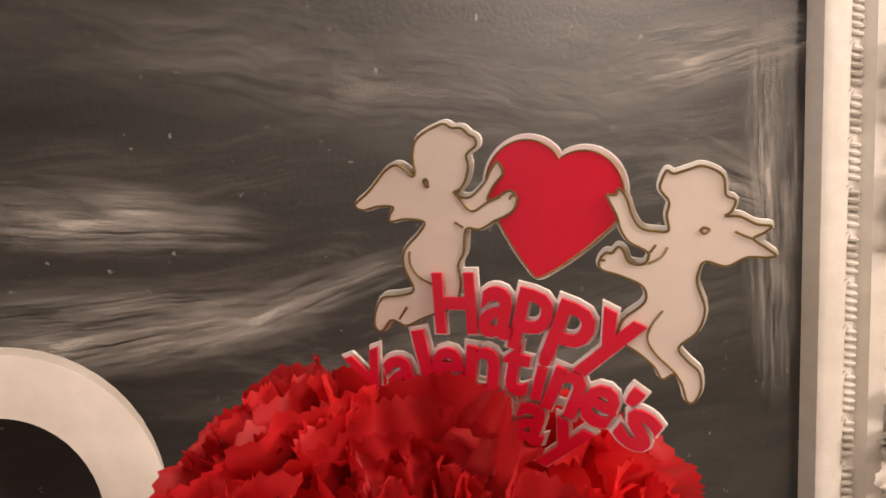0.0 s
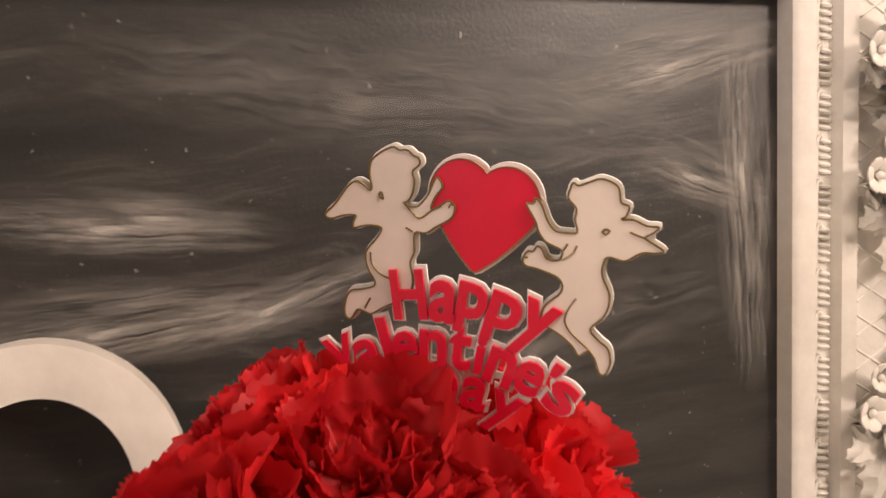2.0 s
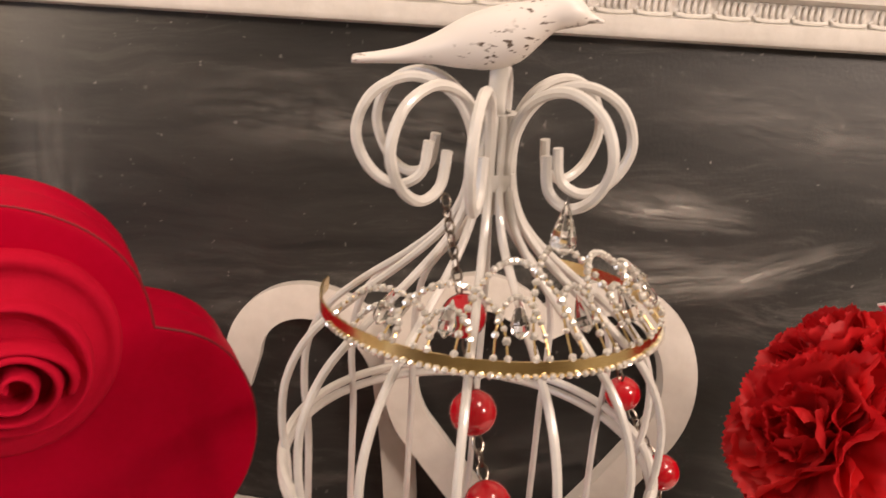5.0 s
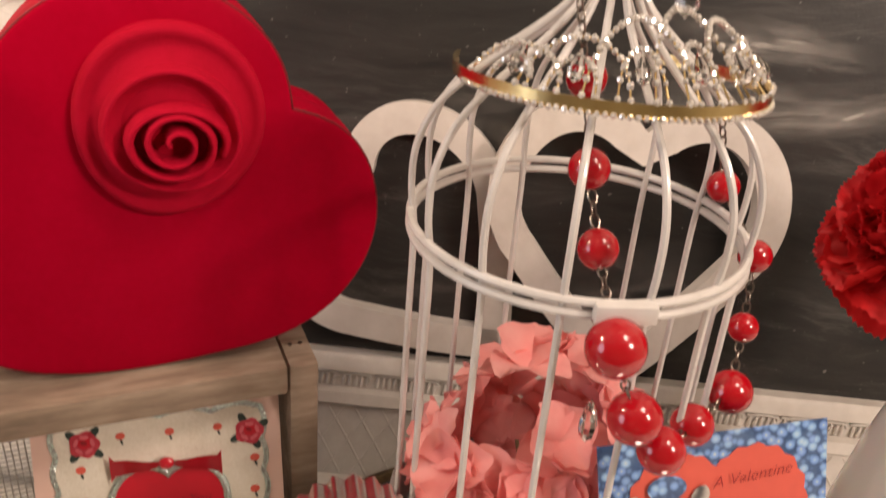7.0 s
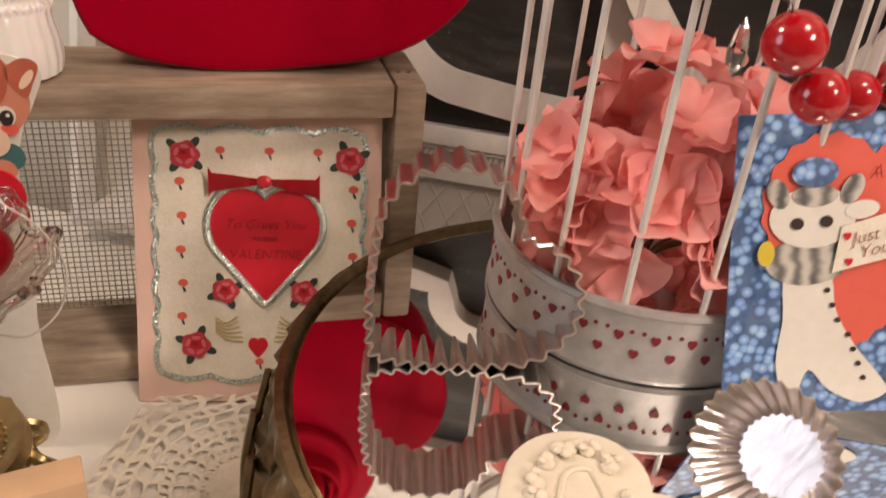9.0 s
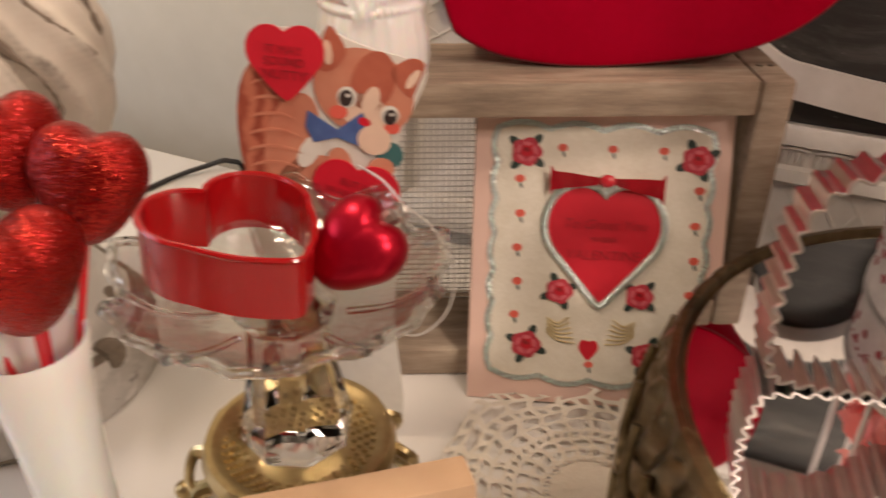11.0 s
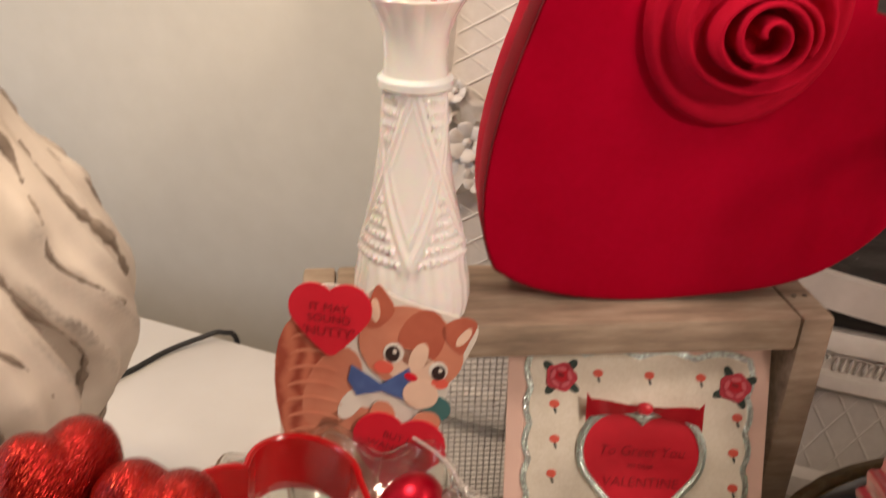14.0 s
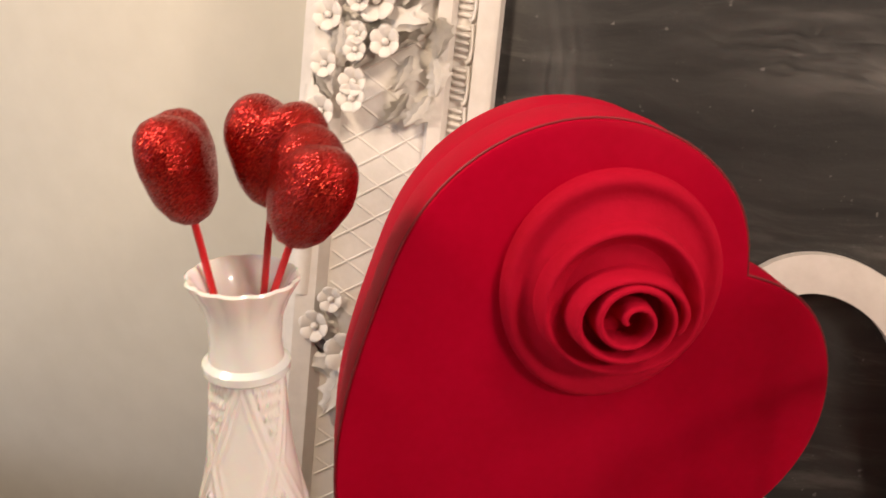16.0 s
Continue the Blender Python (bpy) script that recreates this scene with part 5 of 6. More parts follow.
# ---------------------------------------------------------------- mirrored plateau with bronze sides
TRAY = pose(-0.182, 0.064, 0)
TZ, TR = 0.146, 0.197
tray = thing("mirror_plateau", TRAY, "round mirrored plateau with dark bronze pierced sides", "mirror tray")
part("mirror_top", lathe([(TR - 0.006, TZ - 0.006), (TR - 0.006, TZ), (0.0, TZ)], 96), M["mirror"], tray, "clear mirror", False)


def bronze_relief(a, k):
    return 1 + (0.018 * math.sin(28 * a + k) * math.sin(14 * a - 0.6 * k) + 0.012 * math.sin(46 * a)) * (1 if 2 < k < 22 else 0.1)


wall = [(TR - 0.004, TZ - 0.002), (TR - 0.001, TZ + 0.004), (TR + 0.004, TZ + 0.003), (TR + 0.005, TZ - 0.004), (TR + 0.003, TZ - 0.010)] + [(TR + 0.004 + 0.012 * math.sin(k / 16 * math.pi), TZ - 0.012 - 0.118 * k / 16) for k in range(17)] + [(TR + 0.010, 0.012), (TR + 0.012, 0.004), (TR + 0.006, 0.0), (TR - 0.01, 0.0), (TR - 0.012, TZ - 0.010)]
part("bronze_side", lathe(wall, 240, bronze_relief), M["bronze"], tray, "cast dark bronze side")
cast_ob = None
for k in range(36):
    if cast_ob is None:
        cast_ob = part("cast_scroll", tube(smooth_line([(TR + 0.016, -0.014, 0.118), (TR + 0.021, -0.004, 0.092), (TR + 0.021, 0.010, 0.078), (TR + 0.022, 0.004, 0.062), (TR + 0.021, -0.006, 0.072), (TR + 0.022, -0.006, 0.050), (TR + 0.022, 0.012, 0.038), (TR + 0.018, 0.0, 0.016)], 4), 0.0030, 6), M["bronze"], tray)
    else:
        ob = cast_ob.copy()
        scene.collection.objects.link(ob)
        ob.matrix_local = pose(0, 0, 0, 0, 0, 10 * k)

# fluted tin heart cutter on the mirror
FLINE = heart(0.128, 0.116, 400, -46, 0.05)
FLINE = [p - Vector((0, 0, min(q.z for q in FLINE))) for p in FLINE]
fmid = sum(FLINE, Vector()) / len(FLINE)
FLINE = [p + (p - fmid).normalized() * 0.0021 * (1 + math.sin(2 * math.pi * 36 * k / len(FLINE))) + Vector((0, 0, 0.003)) for k, p in enumerate(FLINE)]
tin_heart = thing("tin_heart_cutter", pose(-0.285, 0.044, TZ + 0.0006, -8, 0, 16), "fluted silvery tin heart cutter standing on the mirror", "cookie cutter")
part("fluted_band", ring_plate(FLINE, offset_line(FLINE, -0.0009), 0.037), M["tin"], tin_heart)
part("rolled_rim", tube(FLINE, 0.0010, 5, True), M["tin"], tin_heart)

# ivory plaster heart box with carved roses
tile = thing("plaster_heart_box", pose(-0.198, -0.068, TZ, 0, 0, -40), "ivory plaster heart trinket box with raised roses on its lid", "trinket box")
tl = heart(0.115, 0.112, 80)
part("heart_base", moved(plate(tl, 0.018, -0.018, 0.003), pose(0, 0, 0, -90, 0, 0) @ pose(0, 0, 0)), M["plaster"], tile)
rb = bmesh.new()
for k, p in enumerate(offset_line(heart(0.115, 0.112, 26), -0.016)):
    for j in range(3):
        bmesh.ops.create_uvsphere(rb, u_segments=8, v_segments=6, radius=0.0045 - 0.001 * j, matrix=pose(p.x + rng.uniform(-0.003, 0.003), p.z + rng.uniform(-0.003, 0.003), 0.019 + 0.0016 * j) @ Matrix.Diagonal((1, 1, 0.55, 1)))
tagged(part("raised_roses", rb, M["plaster"], tile), kind="stuff")
part("inner_rim", moved(tube([Vector((p.x, 0, p.z)) for p in offset_line(tl, -0.028)], 0.0016, 6, True), pose(0, 0, 0.0185, -90, 0, 0)), M["plaster"], tile)
# fluted tartlet tin lying tipped on the mirror
tart = thing("tartlet_tin", pose(-0.112, -0.006, TZ + 0.032, 62, 0, -38), "small fluted shiny tartlet tin tipped on its side", "baking tin")
part("fluted_cup", lathe([(0.018, 0.0), (0.020, 0.001), (0.033, 0.026), (0.0345, 0.027), (0.0335, 0.0265), (0.0195, 0.0022), (0.0, 0.002)], 160, lambda a, k: 1 + 0.035 * math.sin(28 * a) if 1 < k < 6 else 1.0), M["tin"], tart)

# ---------------------------------------------------------------- doily, small wooden sign
doily = thing("crochet_doily", pose(-0.415, 0.050, 0.0), "cream crocheted cotton doily spread on the table", "doily")
net = bmesh.new()
NR, NA, rings = 9, 48, []
for i in range(NR + 1):
    r = 0.026 + 0.0088 * i
    row = []
    for k in range(NA):
        a = 2 * math.pi * (k + 0.5 * (i % 2)) / NA + rng.uniform(-0.012, 0.012)
        ruf = max(0.0, (i - 4) / 5)
        z = 0.0032 + ruf * (0.009 + 0.008 * math.sin(7 * a + 1) + 0.004 * math.sin(17 * a)) + rng.uniform(0, 0.0012)
        rr = r * (1 + 0.05 * ruf * math.sin(16 * a)) + rng.uniform(-0.0008, 0.0008)
        row.append(net.verts.new((rr * math.cos(a), rr * math.sin(a), z)))
    rings.append(row)
for i in range(NR):
    for k in range(0, NA, 2 if i in (1, 2, 4, 5, 7) else 1):
        step = 2 if i in (1, 2, 4, 5, 7) else 1
        ring_a = [rings[i][(k + q) % NA] for q in range(step + 1)]
        ring_b = [rings[i + 1][(k + q) % NA] for q in range(step + 1)]
        net.faces.new(ring_a + ring_b[::-1])
bmesh.ops.wireframe(net, faces=net.faces[:], thickness=0.0027, offset=0.5, use_replace=True, use_boundary=True, use_even_offset=True)
for _ in range(2):
    bmesh.ops.smooth_vert(net, verts=net.verts, factor=0.35, use_axis_x=True, use_axis_y=True, use_axis_z=True)
for v in net.verts:
    v.co.z = max(v.co.z, 0.0006)
tagged(part("crochet_netting", net, M["crochet"], doily), kind="stuff")
part("crochet_centre", lathe([(0.028, 0.0004), (0.028, 0.004), (0.016, 0.0055), (0.0, 0.006)], 40, lambda a, k: 1 + 0.05 * math.cos(14 * a)), M["crochet"], doily)

sign = thing("wooden_sign", pose(-0.455, -0.060, 0.0005, -8, 0, 40), "small pale pine framed sign with white panel and red script", "sign")
SW, SH, SB = 0.190, 0.100, 0.014
part("top_rail", box(SW, 0.026, SB, pose(-SW / 2, 0, SH - SB / 2), 0.0012), M["pine"], sign)
part("bottom_rail", box(SW, 0.026, SB, pose(-SW / 2, 0, SB / 2), 0.0012), M["pine"], sign)
for sx in (-SB / 2, -SW + SB / 2):
    part("side_rail", box(SB, 0.0255, SH - 2 * SB - 0.0004, pose(sx, 0, SH / 2), 0.0012), M["pine"], sign)
part("white_panel", box(SW - 2 * SB, 0.006, SH - 2 * SB, pose(-SW / 2, 0.004, SH / 2)), M["white_print"], sign, "white painted panel", False)
ob = part("script_stroke", tube(smooth_line([(-0.115, -0.0005, 0.030), (-0.095, -0.0005, 0.070), (-0.082, -0.0005, 0.080), (-0.070, -0.0005, 0.050), (-0.060, -0.0005, 0.030), (-0.045, -0.0005, 0.055)], 6), 0.0012, 6), M["red_print"], sign, "red painted script")
ob = part("script_stroke", tube(smooth_line([(-0.120, -0.0005, 0.070), (-0.095, -0.0005, 0.078), (-0.070, -0.0005, 0.074), (-0.052, -0.0005, 0.078)], 6), 0.0012, 6), M["red_print"], sign)
part("painted_heart", plate([p + Vector((-0.030, 0.0, 0.068)) for p in heart(0.009, 0.009, 20)], 0.0004, 0.0005), M["red_print"], sign)

# ---------------------------------------------------------------- wire birdcage
CAGE = pose(-0.183, 0.168, TZ + 0.0012)
cage = thing("wire_birdcage", CAGE, "white enamelled wire birdcage with pierced tin base band on the mirror", "birdcage")
CR = 0.0965


def cz(z):
    return z - TZ - 0.0012


band = lathe([(CR - 0.004, 0.0), (CR + 0.004, 0.0), (CR + 0.005, 0.003), (CR + 0.003, 0.006), (CR + 0.0035, 0.044), (CR + 0.006, 0.047), (CR + 0.005, 0.050), (CR + 0.001, 0.050), (CR + 0.0005, 0.005)], 96, closed=True)
part("base_band", band, M["old_white"], cage, "aged white tin band")
part("base_floor", lathe([(CR - 0.003, 0.001), (CR - 0.003, 0.004), (0.0, 0.004)], 64), M["old_white"], cage)
holes = bmesh.new()
for k in range(30):
    a = 12 * k
    for dz, da in ((0.030, 0), (0.019, 6), (0.034, 4), (0.034, -4)):
        m4 = pose(0, 0, 0, 0, 0, a + da) @ pose(CR + 0.0036, 0, dz, 0, 0, 90)
        hp = plate(heart(0.0058, 0.0062, 14) if da in (0, 6) else disc(0.0013, 0.0013, 8), 0.0006, -0.0003)
        moved(hp, m4)
        me = bpy.data.meshes.new("tmp")
        hp.to_mesh(me)
        hp.free()
        holes.from_mesh(me)
        bpy.data.meshes.remove(me)
part("pierced_hearts", holes, M["piping"], cage, "heart shaped piercings showing red", False)
prof = [(CR, 0.046 + TZ), (CR, 0.25), (CR, 0.34), (CR, 0.400), (CR + 0.003, 0.432), (CR + 0.001, 0.458), (CR - 0.010, 0.482), (CR - 0.030, 0.502), (CR - 0.055, 0.522), (0.0225, 0.540), (0.0135, 0.556), (0.0100, 0.575), (0.0090, 0.600)]
NB = 14
for k in range(NB):
    a = 2 * math.pi * (k + 0.25) / NB
    pts = smooth_line([(r * math.cos(a), r * math.sin(a), cz(z)) for r, z in prof], 6)
    part("bar", tube(pts, 0.0021, 8), M["white_wire"], cage)
for z, r in ((0.4085, CR + 0.0030), (0.4155, CR + 0.0030)):
    part("hoop", tube([(r * math.cos(2 * math.pi * k / 72), r * math.sin(2 * math.pi * k / 72), cz(z)) for k in range(72)], 0.0026, 8, True), M["white_wire"], cage)
part("hoop_clip", box(0.032, 0.008, 0.011, pose(0.020, -CR - 0.0035, cz(0.412), 0, 0, 10), 0.002), M["white_wire"], cage)
part("neck_collar", lathe([(0.0122, cz(0.564)), (0.0128, cz(0.568)), (0.0122, cz(0.572)), (0.0100, cz(0.572)), (0.0100, cz(0.564))], 24, closed=True), M["white_wire"], cage)
part("centre_post", tube([(0, 0, cz(0.55)), (0, 0, cz(0.622))], 0.0045, 10), M["white_wire"], cage)
for deg in (187, 224, 152, 258, -5, -42, 30, 80):
    a = radians(deg)
    sc = [(0.0095, 0.566), (0.0105, 0.590), (0.021, 0.608), (0.040, 0.615), (0.058, 0.607), (0.0655, 0.589), (0.059, 0.572), (0.046, 0.5635), (0.034, 0.569), (0.031, 0.585)]
    part("scroll", tube(smooth_line([(r * math.cos(a), r * math.sin(a), cz(z)) for r, z in sc], 7), 0.0026, 8), M["white_wire"], cage)

# white bird figure on top of the cage
def loft(stations, seg=24):
    """A body through oval rings (x, z, half height, half width) along x."""
    bm = bmesh.new()
    P = smooth_line([(x, h, z) for x, z, h, w in stations], 5)
    W = smooth_line([(x, w, 0) for x, z, h, w in stations], 5)
    rows = [[bm.verts.new((p.x, q.y * math.cos(2 * math.pi * i / seg), p.z + p.y * math.sin(2 * math.pi * i / seg))) for i in range(seg)] for p, q in zip(P, W)]
    for ra, rb in zip(rows, rows[1:]):
        for i in range(seg):
            j = (i + 1) % seg
            bm.faces.new((ra[i], ra[j], rb[j], rb[i]))
    bm.faces.new(rows[0])
    bm.faces.new(rows[-1])
    return bm


bird_bm = loft([(-0.062, -0.003, 0.0022, 0.0046), (-0.042, 0.000, 0.0036, 0.0066), (-0.026, 0.004, 0.0066, 0.0090), (-0.010, 0.0085, 0.0120, 0.0130), (0.004, 0.0115, 0.0145, 0.0145), (0.016, 0.0150, 0.0135, 0.0135), (0.025, 0.0205, 0.0100, 0.0105),
                (0.031, 0.0245, 0.0082, 0.0088), (0.037, 0.0255, 0.0074, 0.0080), (0.0425, 0.0245, 0.0050, 0.0056), (0.0460, 0.0232, 0.0024, 0.0028), (0.052, 0.0220, 0.0006, 0.0008)])
glaze, nt, b = shader("speckled_white_glaze")
flecks = ramp(nt, noise_at(nt, coords(nt, (1, 1, 2.2)), 190, 2), [(0.60, (0.74, 0.70, 0.67)), (0.64, (0.12, 0.09, 0.07))])
nt.links.new(mixed(nt, ramp(nt, noise_at(nt, coords(nt), 40, 2), [(0.45, (0, 0, 0)), (0.55, (1, 1, 1))]), (0.74, 0.70, 0.67), flecks), b.inputs["Base Color"])
b.inputs["Roughness"].default_value = 0.35
bird = part("bird_figure", bird_bm, glaze)
bird.matrix_world = pose(-0.190, 0.168, 0.6225, 0, 0, -8)
tagged(bird, "small white ceramic bird figure perched on the cage", "figurine")

# ---------------------------------------------------------------- pink hydrangea inside the cage
hyd = thing("hydrangea_spray", pose(-0.186, 0.160, TZ + 0.006), "pink silk hydrangea blossoms bunched inside the cage", "artificial flowers")
blooms = bmesh.new()
for k in range(78):
    th, ph = rng.uniform(0, 2 * math.pi), math.acos(rng.uniform(-0.95, 1.0))
    rad = rng.uniform(0.9, 1.12)
    c = Vector((0.066 * rad * math.sin(ph) * math.cos(th), 0.066 * rad * math.sin(ph) * math.sin(th), 0.082 + 0.076 * rad * math.cos(ph)))
    if c.z < 0.012:
        continue
    out = (c - Vector((0, 0, 0.055))).normalized()
    fr = out.to_track_quat("Z", "Y").to_matrix().to_4x4()
    spin = rng.uniform(0, 90)
    s = rng.uniform(0.85, 1.25)
    for q in range(4):
        pm = petal_mesh(0.028 * s, 0.029 * s, rng.uniform(-0.006, 0.009), rng.uniform(0.0012, 0.0030), 8, 5)
        moved(pm, Matrix.Translation(c) @ fr @ pose(0, 0, 0, 0, 0, spin + 90 * q) @ pose(0, 0, 0, rng.uniform(50, 76), 0, 0))
        me = bpy.data.meshes.new("tmp")
        pm.to_mesh(me)
        pm.free()
        blooms.from_mesh(me)
        bpy.data.meshes.remove(me)
part("blossoms", blooms, M["pink_petal"], hyd)
for k in range(9):
    a = 2.4 * k
    part("stem", tube(smooth_line([(0.0, 0.0, 0.0), (0.010 * math.cos(a), 0.010 * math.sin(a), 0.035), (0.042 * math.cos(a), 0.042 * math.sin(a), 0.055 + 0.006 * (k % 4))], 5), 0.0014, 6), M["stem"], hyd)

# ---------------------------------------------------------------- tiara round the dome of the cage
TI = pose(-0.178, 0.168, 0.504, -4, 0, 0) @ pose(0, 0, 0, 0, 0, 28)
tiara = thing("rhinestone_tiara", TI, "gold tiara set with clear rhinestones resting on the birdcage dome", "tiara")
TRR = 0.0850
arc = [radians(-90 + d) for d in range(-128, 129, 4)]
bm = bmesh.new()
rows = [[bm.verts.new(((TRR + dr) * math.cos(a), (TRR + dr) * math.sin(a), z)) for dr, z in ((0, -0.004), (0, 0.003), (0.0012, 0.003), (0.0012, -0.004))] for a in arc]
for ra, rb in zip(rows, rows[1:]):
    for i in range(4):
        bm.faces.new((ra[i], ra[(i + 1) % 4], rb[(i + 1) % 4], rb[i]))
bm.faces.new(rows[0])
bm.faces.new(rows[-1])
part("gold_band", bm, M["gold"], tiara)
lean_in = 0.72


def crest(d, h):
    """A point of the crest: d degrees from its middle, h along its slope."""
    a, r = radians(-90 + d), TRR - h * lean_in
    return Vector((r * math.cos(a), r * math.sin(a), h * 0.80 + 0.004))


def top_of(d):
    return 0.032 * math.exp(-(d / 48) ** 2) + 0.016


wirebm, gems = bmesh.new(), bmesh.new()


def add_to(dst, bm2):
    me = bpy.data.meshes.new("tmp")
    bm2.to_mesh(me)
    bm2.free()
    dst.from_mesh(me)
    bpy.data.meshes.remove(me)


def gem_row(fn, n, r):
    pts = [fn(k / (n - 1)) for k in range(n)]
    add_to(wirebm, tube(pts, 0.0006, 5))
    for p in pts:
        bmesh.ops.create_icosphere(gems, subdivisions=1, radius=r * rng.uniform(0.85, 1.15), matrix=Matrix.Translation(p * 1.004) @ pose(0, 0, 0, rng.uniform(0, 90), rng.uniform(0, 90), 0))


gem_row(lambda t: crest(-92 + 184 * t, 0.0) * 1.014 + Vector((0, 0, -0.0075)), 74, 0.0017)
for k in range(7):
    d0 = -69 + 23 * k
    hh = top_of(d0)
    gem_row(lambda t, d0=d0, hh=hh: crest(d0 - 19 * math.cos(math.pi * t), hh * math.sin(math.pi * t) ** 0.8), 25 if hh > 0.03 else 19, 0.0020)
    gem_row(lambda t, d0=d0, hh=hh: crest(d0 - 8 * math.cos(math.pi * t), hh * 0.62 * math.sin(math.pi * t) ** 0.7), 14, 0.0018)
    drop = part("drop_stone", lathe([(0.0, 0.0), (0.0036, 0.003), (0.0043, 0.007), (0.0020, 0.014), (0.0, 0.018)], 10), M["crystal"], tiara, "clear teardrop stone", False)
    drop.matrix_local = Matrix.Translation(crest(d0, hh * 0.18)) @ pose(0, 0, 0, 0, 0, d0) @ pose(0, 0, 0, -36, 0, 0)
part("setting_wire", wirebm, M["gold"], tiara)
tagged(part("rhinestone_paving", gems, M["rhinestone"], tiara, "small clear rhinestones", False), kind="stuff")
tip = part("top_stone", lathe([(0.0, 0.0), (0.0060, 0.006), (0.0056, 0.011), (0.0, 0.028)], 8), M["crystal"], tiara, "pointed crystal", False)
tip.matrix_local = Matrix.Translation(crest(0, 0.042))

# ---------------------------------------------------------------- garland of red beads
garland = thing("bead_garland", pose(0, 0, 0), "red lacquered beads on dark chain draped over the cage", "bead garland")
beads = [((-0.193, 0.132, 0.510), 0.0108), ((-0.1855, 0.122, 0.465), 0.0113), ((-0.177, 0.100, 0.430), 0.0110), ((-0.166, 0.059, 0.397), 0.0156), ((-0.149, 0.062, 0.354), 0.0146), ((-0.130, 0.069, 0.330), 0.0134),
         ((-0.106, 0.104, 0.323), 0.0126), ((-0.076, 0.143, 0.322), 0.0138), ((-0.070, 0.168, 0.354), 0.0096), ((-0.071, 0.178, 0.399), 0.0104), ((-0.090, 0.212, 0.429), 0.0106)]
for p, r in beads:
    part("bead", ball(r, Matrix.Translation(p), 32, 20), M["bead"], garland)
ends = [Vector((-0.205, 0.150, 0.563))] + [Vector(p) for p, r in beads] + [Vector((-0.102, 0.205, 0.475))]
rads = [0.0] + [r for p, r in beads] + [0.0]
for k in range(len(ends) - 1):
    d = ends[k + 1] - ends[k]
    span = d.length - rads[k] - rads[k + 1]
    if span < 0.002:
        continue
    n = max(1, round(span / 0.0060))
    for j in range(n):
        c = ends[k] + d.normalized() * (rads[k] + span * (j + 0.5) / n)
        m4 = Matrix.Translation(c) @ d.to_track_quat("Z", "Y").to_matrix().to_4x4() @ pose(0, 0, 0, 0, 0, 90 * (j % 2))
        part("chain_link", moved(tube([(0.0024 * math.cos(t), 0, span / n * 0.62 * math.sin(t)) for t in [2 * math.pi * i / 12 for i in range(12)]], 0.00065, 5, True), m4), M["dark_steel"], garland)
part("crystal_drop", moved(lathe([(0.0, 0.0), (0.004, 0.005), (0.0048, 0.012), (0.003, 0.022), (0.0, 0.028)], 8), pose(-0.172, 0.062, 0.335)), M["crystal"], garland, "clear glass drop", False)

# ---------------------------------------------------------------- carnations in a white vase
BQ = Vector((0.100, 0.225, 0.0))
bq_vase = thing("bouquet_vase", pose(BQ.x, BQ.y, 0) @ Matrix.Diagonal((0.9, 0.9, 0.93, 1)), "round white glazed vase holding the carnations", "vase")
part("vase_body", lathe([(0.034, 0.0), (0.038, 0.003), (0.048, 0.05), (0.054, 0.11), (0.052, 0.18), (0.042, 0.25), (0.031, 0.30), (0.0315, 0.322), (0.034, 0.330), (0.031, 0.331), (0.028, 0.322), (0.027, 0.29), (0.0, 0.06)], 64), M["milk"], bq_vase)


def carnation_mesh(seed):
    r2 = random.Random(seed)
    bm = bmesh.new()
    for layer, (n, tilt, ln, wd) in enumerate(((5, 12, 0.028, 0.028), (7, 28, 0.036, 0.036), (8, 46, 0.043, 0.044), (9, 64, 0.050, 0.048), (9, 82, 0.054, 0.050), (8, 100, 0.054, 0.050))):
        for k in range(n):
            pm = petal_mesh(ln * r2.uniform(0.85, 1.12), wd * r2.uniform(0.95, 1.3), r2.uniform(-0.010, 0.014), r2.uniform(0.0022, 0.0050), 31, 9, 0.0010)
            moved(pm, pose(0, 0, 0, 0, 0, 360 * (k + r2.uniform(-0.35, 0.35)) / n + 25 * layer) @ pose(0, -0.002, -0.0015 * layer, tilt + r2.uniform(-12, 12), r2.uniform(-18, 18), 0))
            add_to(bm, pm)
    return bm


spots = [((-0.070, -0.015, 0.406), 1.06), ((0.062, -0.010, 0.398), 1.04), ((-0.014, -0.008, 0.431), 0.98), ((0.012, -0.030, 0.418), 0.94), ((-0.038, 0.037, 0.430), 0.88), ((0.064, 0.035, 0.412), 0.90)]
for k, (p, s) in enumerate(spots):
    c = BQ + Vector(p)
    cn = thing("carnation", Matrix.Translation(c), "red silk carnation with frilled petals in the white vase", "artificial flower", "carnations in the vase")
    out = (c - (BQ + Vector((0, 0.01, 0.360)))).normalized()
    hd = part("flower_head", carnation_mesh(20 + k), M["petal"], cn)
    hd.matrix_local = out.to_track_quat("Z", "Y").to_matrix().to_4x4() @ pose(0, 0, 0, 0, 0, 37 * k) @ Matrix.Diagonal((s * 1.06, s * 1.06, s * 1.06, 1))
    part("stem", tube(smooth_line([(0, 0, 0), -out * 0.03, BQ + Vector((p[0] * 0.12, p[1] * 0.12, 0.320)) - c, BQ + Vector((-p[0] * 0.1, -p[1] * 0.1, 0.12)) - c], 6), 0.0020, 6), M["leaf"], cn)
